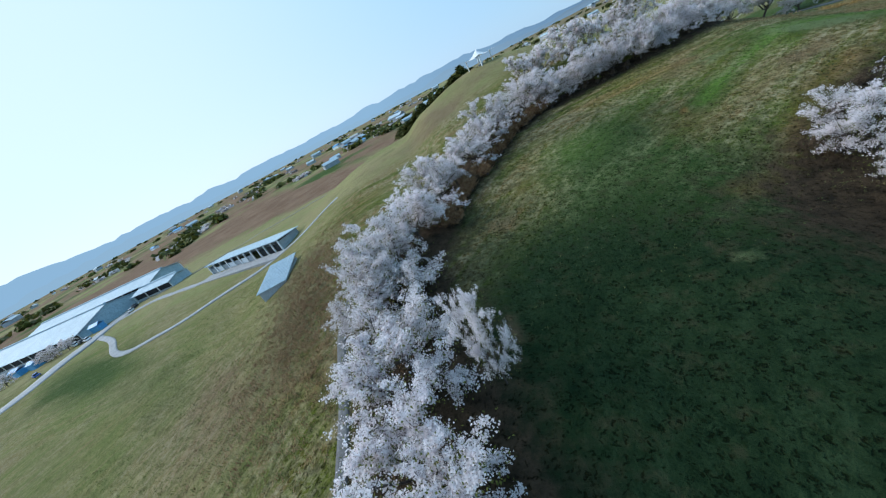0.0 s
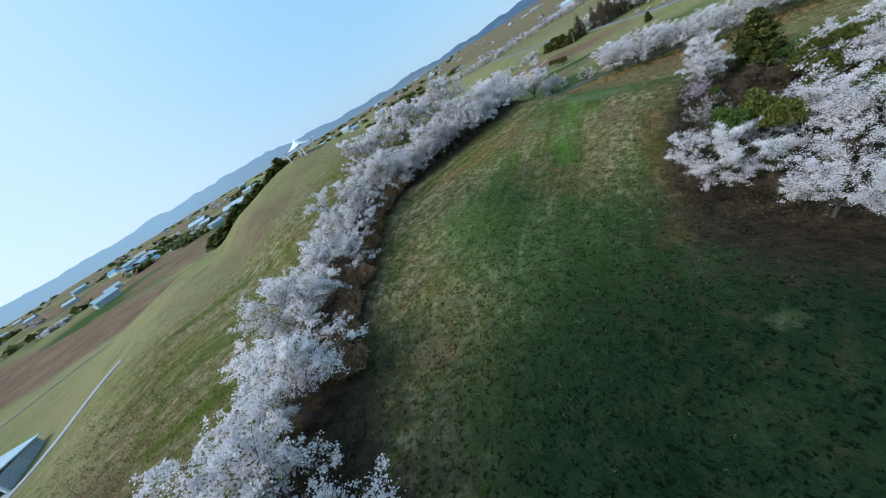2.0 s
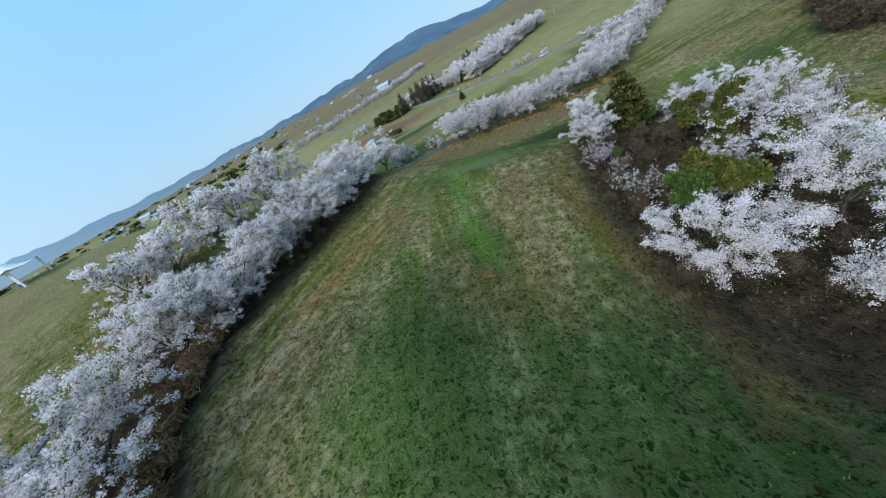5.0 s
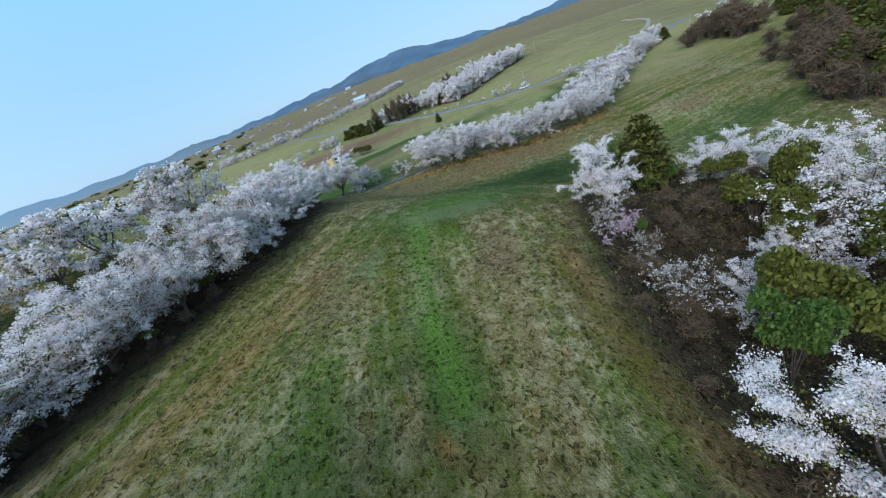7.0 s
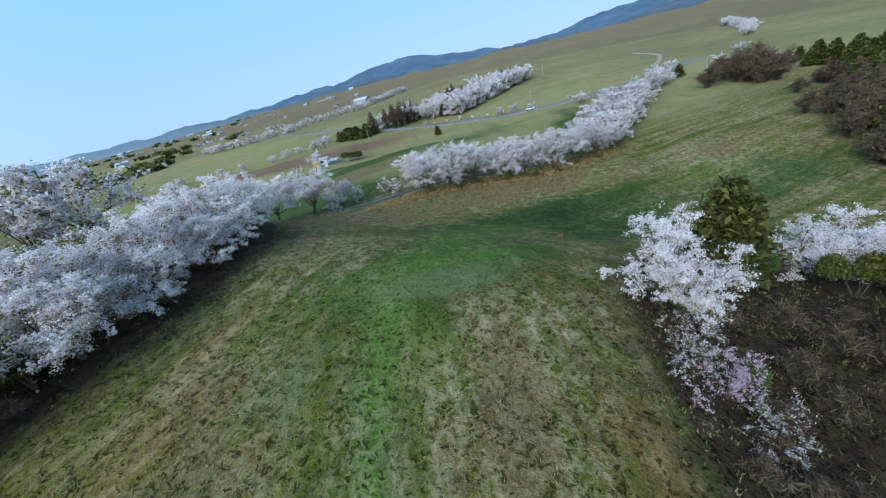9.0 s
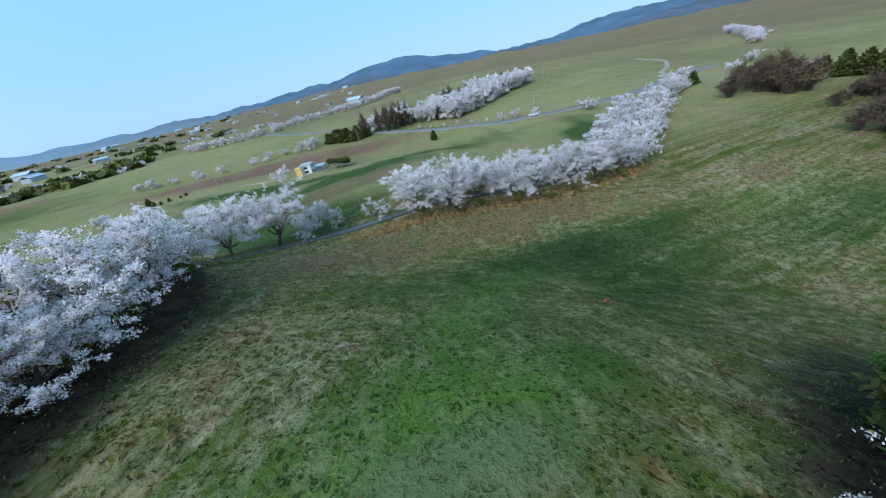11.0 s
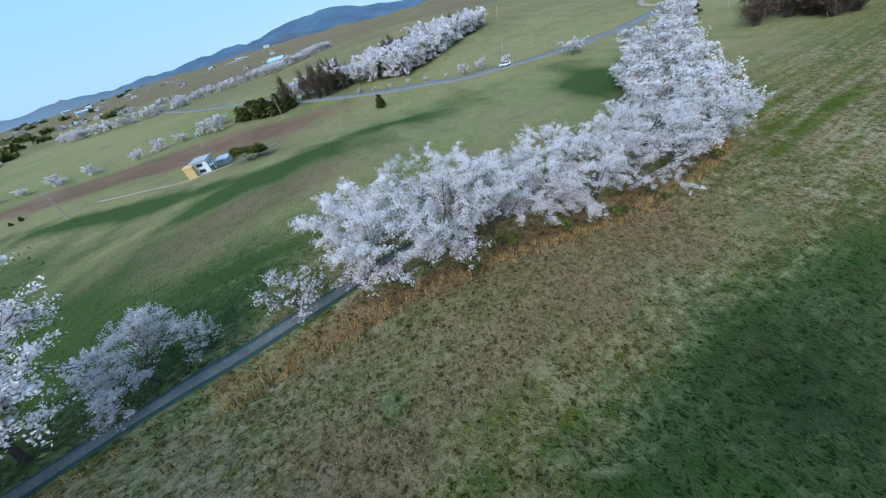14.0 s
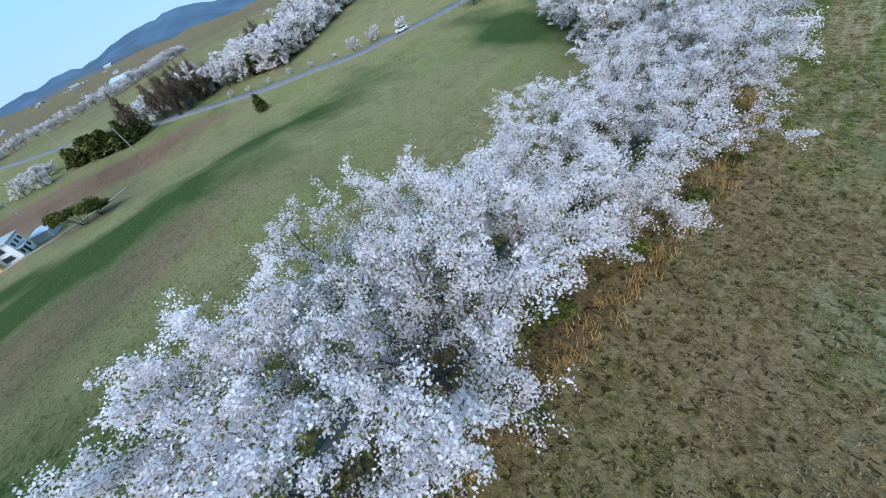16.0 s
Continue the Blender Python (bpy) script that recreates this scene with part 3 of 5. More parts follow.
def blossom_tree(seed, height, reach, count, size, bare=0.0):
    """Meshes of a spreading cherry tree: boughs, blossom and a few young leaves."""
    r = np.random.default_rng(seed)
    paths, tips = [], []

    def grow(p, way, length, radius, level, steps):
        path, q, w = [], p.copy(), way.normalized()
        for i in range(steps + 1):
            k = i / steps
            path.append((q.copy(), radius * (1 - 0.72 * k)))
            if level >= 1:
                tips.append((q.copy(), level, k))
            if i < steps:
                w = (w + Vector(r.normal(0, 0.17, 3)) + Vector((0, 0, (0.13 if level < 2 else -0.12) * (1 - 1.6 * k)))).normalized()
                q = q + w * (length / steps)
        paths.append(path)
        if level >= 3:
            return
        for i in range((0, 6, 5)[level] if level else 0):
            k = r.uniform(0.3, 1.0)
            b = path[min(steps, int(round(k * steps)))]
            turn = r.uniform(0.5, 1.15) * (1 if i % 2 else -1)
            d = (b[0] - p)
            d = Vector((d.x, d.y, d.z * 0.7 + 0.1 * length)).normalized()
            d.rotate(Euler((r.normal(0, 0.35), r.normal(0, 0.35), turn)))
            grow(b[0], d, length * r.uniform(0.38, 0.62), b[1] * 0.62, level + 1, max(3, steps - 2))

    fork = height * r.uniform(0.16, 0.24)
    lean = Vector((r.normal(0, 0.12), r.normal(0, 0.12), 1))
    trunk = [(Vector((0, 0, -0.5)), 0.30), (Vector((0, 0, 0.15)), 0.24), (lean * fork * 0.6, 0.20), (lean * fork, 0.19)]
    paths.append(trunk)
    boughs = 7
    for i in range(boughs):
        a = 2 * math.pi * (i + r.uniform(-0.3, 0.3)) / boughs
        rise = (r.uniform(0.12, 0.5) if i % 2 else r.uniform(0.5, 1.2)) if i else 1.5
        d = Vector((math.cos(a), math.sin(a), rise))
        long = reach * r.uniform(0.8, 1.15) * (1.0 if rise < 1 else 0.85)
        grow(lean * fork * r.uniform(0.75, 1.0), d, long, 0.13, 1, 7)
    v, f = tubes(paths, 5)
    spots = np.array([tuple(q) for q, level, k in tips if level >= 2 or k > 0.45])
    over = height / max(1e-6, np.percentile(spots[:, 2], 97))
    squash = lambda z: np.where(z > fork, fork + (z - fork) * (height - fork) / max(1e-6, height / over - fork), z)
    v[:, 2], spots[:, 2] = squash(v[:, 2]), squash(spots[:, 2])
    flat = lambda z: np.where(z > 0.95 * height, 0.95 * height + (z - 0.95 * height) * 0.4, z)
    v[:, 2], spots[:, 2] = flat(v[:, 2]), flat(spots[:, 2])
    weight = r.gamma(1.0, 1.0, len(spots)) + 0.2
    pick = r.choice(len(spots), count, p=weight / weight.sum())
    puff = r.normal(0, 1, (count, 3)) * (0.036 * reach, 0.036 * reach, 0.024 * reach)
    c = spots[pick] + puff
    c = c[c[:, 2] > fork * 0.45]
    if bare:
        keep = waves(c[:, 0] * 3, c[:, 1] * 3 + c[:, 2] * 2, 5.0, seed) > bare - 0.6
        c = c[keep]
    sizes = size * r.uniform(0.55, 1.4, len(c))
    green = spots[r.integers(0, len(spots), max(20, count // 14))] + r.normal(0, 0.12 * reach, (max(20, count // 14), 3)) * (1, 1, 0.5) - (0, 0, 0.06 * reach)
    boughs_me = raw_mesh("boughs", v, f)
    boughs_me.polygons.foreach_set("use_smooth", np.ones(len(f), bool))
    return boughs_me, flakes("blossom", c, sizes, r, 0.55, 1.3), flakes("young_leaves", green, size * 1.1 * r.uniform(0.6, 1.3, len(green)), r, 0.5, 1.6)


LABEL_CHERRY = "spreading cherry tree in full white-pink blossom"


def cherry(m, meshes, label=LABEL_CHERRY, group="cherry trees in the row", material=None):
    ob = thing("cherry_tree", m, label, "tree", group)
    child("trunk", meshes[0], ob, BARK, "dark forked trunk and boughs")
    child("crown", meshes[1], ob, material or BLOSSOM, "white-pink blossom")
    child("leaves", meshes[2], ob, YOUNG, "few olive young leaves")
    return ob


def spot(x, y, turn=0.0, s=1.0, sz=None, sink=0.0):
    return Matrix.Translation((x, y, z_at(x, y) - sink)) @ Matrix.Rotation(turn, 4, "Z") @ Matrix.Diagonal((s, s, sz or s, 1))


# ------------------------------------------------------------------ tracks and roads
def ribbon(name, pts, width, material, label, lift=0.10, step=1.5, offset=0.0, deep=0.25, category="road", camber=0.0):
    """A road slab that follows the land, with edges that reach into it."""
    rows = along(pts, step)
    verts, faces = [], []
    cross = [(-0.5, -deep), (-0.5, 0.0), (-0.2, camber), (0.2, camber), (0.5, 0.0), (0.5, -deep)]
    for x, y, a in rows:
        nx, ny = -math.sin(a), math.cos(a)
        mid = z_at(x + nx * offset, y + ny * offset)
        for u, dz in cross:
            px, py = x + nx * (offset + u * width), y + ny * (offset + u * width)
            verts.append((px, py, 0.5 * (z_at(px, py) + mid) + lift + dz))
    k = len(cross)
    for i in range(len(rows) - 1):
        for j in range(k - 1):
            faces.append((i * k + j, i * k + j + 1, (i + 1) * k + j + 1, (i + 1) * k + j))
    me = raw_mesh(name, np.array(verts), np.array(faces)[:, ::-1])
    me.materials.append(material)
    return tagged(new(name, me), label, category, kind="structure")


ribbon("farm_track", TRACK, 1.1, TRACKGREY, "narrow worn concrete farm track along the cherry row", 0.12, camber=0.03)
ribbon("gutter", TRACK[14:], 0.4, MOSS, "mossy teal-green drainage gutter beside the track", 0.06, offset=-0.76, category="gutter")
ribbon("gutter", TRACK[14:], 0.4, MOSS, "mossy teal-green drainage gutter beside the track", 0.06, offset=0.76, category="gutter")
ribbon("far_road", FAR_ROAD, 6.0, ASPHALT, "grey asphalt country road across the fields", 0.35, 4.0, deep=0.8)
ribbon("yard_road", [(-142, 124), (-124, 110), (-108, 94), (-91, 92), (-76, 98), (-62, 104), (-44, 111), (-30, 117)], 2.2, CONCRETE, "pale concrete farmyard road with a loop", 0.2, 2.0)
ribbon("yard_lane", [(-158, 84), (-154, 100), (-150, 115), (-146, 126), (-150, 142), (-156, 156)], 9.0, CONCRETE, "pale concrete yard beside the cattle barns", 0.2, 2.0)
ribbon("yard_branch", [(-148, 138), (-128, 138), (-108, 131), (-90, 124), (-72, 120)], 3.2, CONCRETE, "pale concrete lane to the open shed", 0.2, 2.0)
ribbon("field_lane", [(-140, 150), (-110, 175), (-60, 210), (0, 250), (60, 300)], 1.6, DIRT, "pale dirt lane between the fields", 0.3, 4.0)
ribbon("hill_path", [(292, -16), (304, -22), (330, -14), (352, -22), (400, -30), (450, -20)], 3.0, DIRT, "pale dirt path winding up the grassy rise", 0.3, 3.0, deep=0.6)
ribbon("house_lane", [(178, 190), (180, 174), (187, 152), (200, 149), (214, 147)], 0.8, DIRT, "pale dirt lane past the small house", 0.25, 2.0)

# ------------------------------------------------------------------ cherry trees
NEAR = [blossom_tree(11 + i, 7.6 + 0.5 * (i % 3), 5.2 + 0.3 * (i % 2), 22000, 0.128) for i in range(4)]
CLOSE = [blossom_tree(21 + i, 8.2 + 0.4 * i, 5.4, 32000, 0.095) for i in range(3)]
MID = [blossom_tree(31 + i, 7.8 + 0.5 * i, 4.9, 8500, 0.235) for i in range(3)]
FAR = [blossom_tree(51 + i, 7.0 + 0.6 * i, 4.6, 3200, 0.38) for i in range(2)]
THIN = [blossom_tree(71 + i, 7.2, 4.4, 6000, 0.16, 0.45) for i in range(2)]


def plant(places, kinds, label=LABEL_CHERRY, group="cherry trees in the row", material=None, low=0.88, high=1.14):
    """One tree of each kind, and copies of them, at the given places."""
    first = {}
    for i, (x, y, *more) in enumerate(places):
        kind = i % len(kinds)
        s = more[0] if more else rng.uniform(low, high)
        m = spot(x, y, rng.uniform(0, 6.28), s, more[1] if len(more) > 1 else s * rng.uniform(0.92, 1.06))
        if kind in first:
            copy_thing(first[kind], m)
        else:
            first[kind] = cherry(m, kinds[kind], label, group, material)


def jittered(rows, amount):
    out = [(x + rng.normal(0, amount), y + rng.normal(0, amount)) for x, y, a in rows]
    return [p for p in out if float(line_gap(np.array(p[0]), np.array(p[1]), TRACK)) > 1.5]


plant(jittered(along(ROW_A[:4], 5.4), 0.5), NEAR, low=0.9, high=1.04)
plant(jittered(along(ROW_A[3:9], 5.8)[1:], 0.6), NEAR)
plant(jittered(along(ROW_A[9:], 5.2), 0.8), NEAR, low=0.84, high=1.06)
plant([(34, 80.2, 0.72), (41, 80.6, 0.74), (48, 79.8, 0.78), (54.5, 79.2, 0.8), (61, 79.6, 0.82), (67.5, 81, 0.85), (73.5, 84.2, 0.85)], NEAR)
plant([(-12.6, 33, 0.8), (-12.9, 39, 0.85), (-12.6, 45, 0.8)], NEAR)
plant([(-1.6, 18.8, 0.32, 1.12)], CLOSE, "tall cherry tree with white blossom leaning over the field")
plant(jittered(along([(34, 97), (48, 99), (62, 100), (72, 103)], 7.0), 1.4), MID, group="cherry trees behind the row")
plant([(90.5, 101.5, 1.05), (97, 102, 1.0), (103.8, 98.8, 1.25), (110.3, 95.2, 0.8)], NEAR, "cherry tree in white blossom standing apart beside the track")
plant([(113.6, 92.6, 0.34)], THIN, "young thin cherry tree with little blossom beside the track")
plant([(118.4, 86.9, 0.62)], THIN, "small thin cherry tree with sparse white blossom beside the track")
plant([(x, y, s) for (x, y), s in zip([(123.2, 79.4), (126.8, 73.8), (131.0, 68.2), (134.4, 62.0)] + [(px + 0.6, py + 0.5) for px, py in ROW_B[4:]], (1.0, 1.0, 1.0, 0.92, 0.92, 0.94, 1.0, 1.0))], CLOSE)
plant([(x + 6.0, y + 5.0, 0.95) for x, y in ROW_B], CLOSE, group="cherry trees behind the row")
plant(jittered(along(ROW_C, 6.5), 0.6), MID)
plant(jittered(along([(162, 40), (178, 36), (200, 30), (222, 21)], 7.5), 0.6), MID)

# trees of the copse beside the field
plant([(42.6, 30.6, 0.86), (38.4, 21.8, 0.84), (49, 20.5, 1.0), (53.2, 29.8, 0.64), (58.5, 26.5, 0.6)], CLOSE, "greyish-white blossoming cherry tree at the edge of the copse", "cherry trees in the copse", SPARSE)
plant([(68.2, 39.6, 0.62, 0.8), (66.4, 38.8, 0.5, 0.62)], NEAR[1:], "white blossoming cherry tree at the corner of the copse", "cherry trees in the copse")
plant([(62, 24, 0.85), (55, 25, 0.7), (81, 26, 0.6), (66, 15, 0.9), (88, 20, 0.7)], THIN, "thinly blossoming cherry tree in the brown copse", "cherry trees in the copse", SPARSE)
plant([(61.0, 38.0, 0.42), (63.2, 37.0, 0.36)], [blossom_tree(91, 6.0, 4.2, 4800, 0.15, 0.3)], "small pink blossoming cherry tree at the field's edge", "cherry trees in the copse", PINK)
plant([(53.5, 35.5, 0.6), (64.5, 38.4, 0.7), (58.5, 36.5, 0.5), (62.5, 39.2, 0.62), (60.0, 36.4, 0.55)], [blossom_tree(92, 5.6, 4.2, 3600, 0.16, 0.5)], "low pale cherry tree with sparse blossom", "cherry trees in the copse", SPARSE)

plant([(76.5, 26.5, 0.62), (79, 23.0, 0.7), (71.5, 19.0, 0.7), (66.0, 19.0, 0.85), (83, 20.0, 0.8), (61, 17, 0.85)], NEAR, "pale cherry tree with greyish blossom among brown bushes", "cherry trees in the copse", SPARSE)

# far blossom: along the road, the thicket beyond it, the far lines
plant(jittered(along([(262, 62), (264, 84), (266, 108), (276, 136)], 9.0), 1.0), MID, "small white cherry tree beside the country road", "cherry trees by the road", None, 0.35, 0.65)
plant([(254, 36, 0.8), (258, 206, 0.9), (300, -40, 0.9), (246, -44, 0.9), (330, -60, 1.0), (140, 222, 0.6), (146, 232, 0.6)], FAR, "lone white cherry tree in the fields", "scattered cherry trees")
clump = []
for i in range(120):
    a, b = rng.uniform(0, 1), rng.uniform(0, 1) ** 1.4
    if rng.uniform() < 0.45:
        b = rng.uniform(0, 0.12)
    clump.append((288 + 125 * a, 112 - 38 * a + (78 - 50 * a) * b, rng.uniform(1.0, 1.5)))
plant(clump, FAR, "white cherry tree in the thicket beyond the road", "cherry trees in the thicket")
plant(jittered(along([(640, 300), (571, 279), (479, 290), (442, 334), (385, 358), (360, 410), (372, 470)], 8.0), 2.0), FAR, "white cherry tree in a far line across the fields", "cherry trees in the far line")
plant(jittered(along([(268, 214), (250, 222), (228, 236), (214, 262), (200, 300)], 11.0), 3.0), FAR, "white cherry tree in a far line across the fields", "cherry trees in the far line", None, 0.6, 0.9)
plant(jittered(along([(420, -96), (480, -120), (540, -128), (620, -150)], 9.0), 2.0), FAR, "white cherry tree in a far line on the slope", "cherry trees on the slope")
plant([(-166, 133, 0.7), (-172, 132, 0.8), (-178, 133, 0.8), (-192, 128, 0.9), (-200, 126, 0.8)], FAR, "pale cherry tree beside the cattle barns", "cherry trees in the farmyard")


# ------------------------------------------------------------------ other trees and shrubs
def pine_meshes(seed, height, wide, count, size):
    r = np.random.default_rng(seed)
    paths = [[(Vector((0, 0, -0.4)), 0.2), (Vector((r.normal(0, .1), r.normal(0, .1), height * 0.5)), 0.13), (Vector((0, 0, height * 0.97)), 0.03)]]
    c = []
    tiers = 10
    for i in range(tiers):
        k = i / (tiers - 1)
        z, rad = height * (0.12 + 0.86 * k), wide * (1 - k) ** 0.75 + 0.15
        n = 5 + int(4 * (1 - k))
        for j in range(n):
            a = 6.28 * (j + r.uniform(-.35, .35)) / n + i
            long = rad * r.uniform(0.75, 1.15)
            tip = Vector((math.cos(a) * long, math.sin(a) * long, z + 0.12 * long - 0.06))
            paths.append([(Vector((0, 0, z)), 0.04), (tip, 0.012)])
            m = int(count * (rad / wide + 0.15) / (tiers * n * 0.7))
            u = r.uniform(0.15, 1.0, m) ** 0.7
            c.append(np.outer(u, tip - Vector((0, 0, z))) + (0, 0, z) + r.normal(0, 0.11 * wide, (m, 3)) * (1, 1, 0.6))
    c = np.concatenate(c)
    v, f = tubes(paths, 5)
    return raw_mesh("pine_trunk", v, f), flakes("needles", c, size * r.uniform(0.6, 1.3, len(c)), r, 0.2, 2.2)


def shrub_meshes(seed, height, wide, count, size, hollow=0.5):
    """A multi-stemmed shrub with uneven lobes."""
    r = np.random.default_rng(seed)
    lobes = [(r.normal(0, 0.42 * wide), r.normal(0, 0.42 * wide), height * r.uniform(0.45, 0.75), wide * r.uniform(0.35, 0.6)) for i in range(7)]
    paths, c = [], []
    for x, y, z, rad in lobes:
        paths.append([(Vector((r.normal(0, .1), r.normal(0, .1), -0.3)), 0.06), (Vector((x * .5, y * .5, z * .6)), 0.04), (Vector((x, y, z)), 0.012)])
        n = count // len(lobes)
        d = r.normal(size=(n, 3))
        d /= np.linalg.norm(d, axis=1)[:, None]
        d[:, 2] = np.where(d[:, 2] < -0.2, -d[:, 2] * 0.5, d[:, 2])
        c.append(np.array((x, y, z)) + d * (rad * r.uniform(hollow, 1.05, (n, 1))) * (1, 1, 0.8))
    c = np.concatenate(c)
    c[:, 2] = np.maximum(c[:, 2], 0.05)
    v, f = tubes(paths, 4)
    return raw_mesh("stems", v, f), flakes("foliage", c, size * r.uniform(0.6, 1.4, len(c)), r, 0.3, 1.6)


def twig_meshes(seed, height, wide, count):
    """A leafless bush: many fine stems fanning out."""
    r = np.random.default_rng(seed)
    paths, c = [], []
    for i in range(count):
        a, lean = r.uniform(0, 6.28), r.uniform(0.1, 1.0)
        top = Vector((math.cos(a) * wide * lean, math.sin(a) * wide * lean, height * r.uniform(0.5, 1.0) * (1.1 - 0.5 * lean)))
        bend = top * 0.5 + Vector((r.normal(0, .15), r.normal(0, .15), 0.12 * height))
        paths.append([(Vector((r.normal(0, .2), r.normal(0, .2), -0.2)), 0.03), (bend, 0.018), (top, 0.006)])
        for j in range(14):
            k = r.uniform(0.4, 1)
            c.append(tuple(bend.lerp(top, k) + Vector(r.normal(0, 0.13 * wide, 3))))
    v, f = tubes(paths, 3)
    return raw_mesh("stems", v, f), flakes("twigs", np.array(c), 0.07 * r.uniform(0.5, 1.5, len(c)), r, 0.0, 9.0)


def set_out(name, places, meshes, bark, leaf, label, category, group, parts=("trunk", "crown")):
    first = None
    for x, y, s, *tall in places:
        m = spot(x, y, rng.uniform(0, 6.28), s * rng.uniform(0.93, 1.07), tall[0] if tall else s * rng.uniform(0.9, 1.1))
        if first is None:
            first = thing(name, m, label, category, group)
            child(parts[0], meshes[0], first, bark)
            child(parts[1], meshes[1], first, leaf)
        else:
            copy_thing(first, m)


PINE = pine_meshes(5, 7.0, 3.0, 5200, 0.28)
set_out("pine_tree", [(74.6, 34.0, 1.22)], PINE, BARK, NEEDLES, "bushy olive-green pine tree beside the copse", "tree", "pine trees")
FARPINE = pine_meshes(6, 8.0, 3.4, 1200, 0.75)
places = [(280 - 6, -14, 0.8), (283, -17, 0.7)]
set_out("pine_tree", places, FARPINE, BARK, NEEDLES, "bushy olive pine tree at the end of the cherry row", "tree", "pine trees")
places = [(x + rng.normal(0, 3), y + rng.normal(0, 3), rng.uniform(1.0, 1.4), rng.uniform(0.6, 0.85)) for x, y, a in along([(34, 160), (22, 168), (10, 172), (2, 174)], 1.9)]
places += [(x + rng.normal(0, 4), y + 8 + rng.normal(0, 4), rng.uniform(1.0, 1.4), rng.uniform(0.65, 0.95)) for x, y, s, tall in places]
set_out("pine_tree", places, FARPINE, BARK, DARKNEEDLES, "dark green pine tree behind the pavilion hill", "tree", "pines behind the hill")
places = [(262 + 16 * rng.uniform(), 172 + 26 * rng.uniform(), rng.uniform(1.0, 1.3), rng.uniform(0.85, 1.1)) for i in range(15)]
places += [(330 + rng.normal(0, 16), 132 + rng.normal(0, 9), rng.uniform(0.8, 1.2)) for i in range(9)]
set_out("pine_tree", places, FARPINE, BARK, DARKNEEDLES, "dark green conifer in a clump beyond the brown field", "tree", "conifers in the clump")
places = [(rng.uniform(160, 178) , rng.uniform(212, 226), rng.uniform(0.35, 0.5)) for i in range(7)]
set_out("pine_tree", places, FARPINE, BARK, DARKNEEDLES, "low dark conifer at the field's edge", "tree", "conifers at the field's edge")
places = [(x, -70 + 0.16 * (250 - x) + rng.normal(0, 8), rng.uniform(0.7, 1.1)) for x in rng.uniform(190, 262, 30)]
places += [(x, -24 - 0.36 * (x - 128) + rng.normal(0, 5), rng.uniform(0.6, 1.0)) for x in rng.uniform(130, 215, 26)]
set_out("pine_tree", places, FARPINE, BARK, NEEDLES, "olive-dark pine tree in the wood on the slope", "tree", "pines on the slope")
set_out("pine_tree", [(236, 112, 0.6), (300, 128, 0.8), (308, 124, 0.9), (318, 128, 1.0), (326, 140, 0.9), (340, 120, 0.8), (352, 128, 0.9)], FARPINE, BARK, NEEDLES, "olive pine tree beside the country road", "tree", "pine trees")

ROUND = shrub_meshes(8, 4.2, 2.6, 7000, 0.19)
set_out("shrub", [(64.5, 26.5, 0.95, 1.3), (68, 23.5, 0.9, 1.15), (61.8, 25, 0.8), (72, 26.5, 0.7), (59.5, 20, 1.0)], ROUND, BARK, OLIVE, "round olive-green evergreen shrub in the copse", "shrub", "evergreen shrubs", ("root_stock", "foliage"))
set_out("shrub", [(52, 28.2, 1.0, 1.9)], ROUND, BARK, OLIVE, "round yellow-green shrub between the cherry trees", "shrub", "evergreen shrubs", ("root_stock", "foliage"))
LEAFY = shrub_meshes(9, 4.0, 1.8, 5200, 0.16, 0.3)
set_out("shrub", [(47.8, 31.2, 0.92, 1.75)], LEAFY, BARK, BRIGHT, "bright green leafy shrub behind the cherry tree", "shrub", "leafy shrubs", ("root_stock", "foliage"))
set_out("shrub", [(78.5, 34, 0.8), (66.3, 37.2, 0.55), (62.2, 36.4, 0.5), (72, 33.5, 0.6), (74, 31, 0.7), (83, 31, 0.7), (82, 22, 0.8)], LEAFY, BARK, OLIVE, "pale olive budding shrub beside the pine", "shrub", "leafy shrubs", ("root_stock", "foliage"))
SMALL = shrub_meshes(10, 1.6, 0.9, 420, 0.22)
places = [(x - 3.2 * math.sin(a) * -1 + rng.normal(0, .8), y - 3.2 * math.cos(a) + rng.normal(0, .8), rng.uniform(0.6, 1.2)) for x, y, a in along(ROW_A[9:], 8.0)]
places += [(x - 1.2 + rng.normal(0, .8), y - 0.8 + rng.normal(0, .8), rng.uniform(0.5, 0.95)) for x, y in ROW_B for k in (0, 1)]
set_out("shrub", places, SMALL, BARK, OLIVE, "low olive-green shrub under the cherry row", "shrub", "shrubs under the row", ("root_stock", "foliage"))
set_out("tree", [(191.2, 143.1, 1.5, 1.3), (196.2, 143.6, 0.8, 0.5)], ROUND, BARK, OLIVE, "round olive evergreen tree beside the small house", "tree", "trees by the house")
BARE = twig_meshes(12, 3.2, 1.9, 60)
places = [(rng.uniform(38, 80), min(33, 26 + rng.normal(0, 4)), rng.uniform(0.6, 1.0)) for i in range(36)]
places += [(rng.uniform(50, 64), rng.uniform(32, 37.5), rng.uniform(0.5, 0.9)) for i in range(16)]
places += [(x, y, s) for x, y, s in ((60, 36, .8), (57, 38, .6), (66, 37, .9), (71, 37, .8), (52, 38, .6), (78, 31, .9), (46, 36, .5))]
set_out("bare_bush", places, BARE, BARK, TWIGS, "leafless brown bush in the copse", "shrub", "bare bushes", ("root_stock", "brushwood"))
places = [(x + 4.3 * math.sin(a) + rng.normal(0, .8), y - 4.3 * math.cos(a) + rng.normal(0, .8), rng.uniform(0.35, 0.75)) for x, y, a in along(ROW_A[6:12], 2.6)]
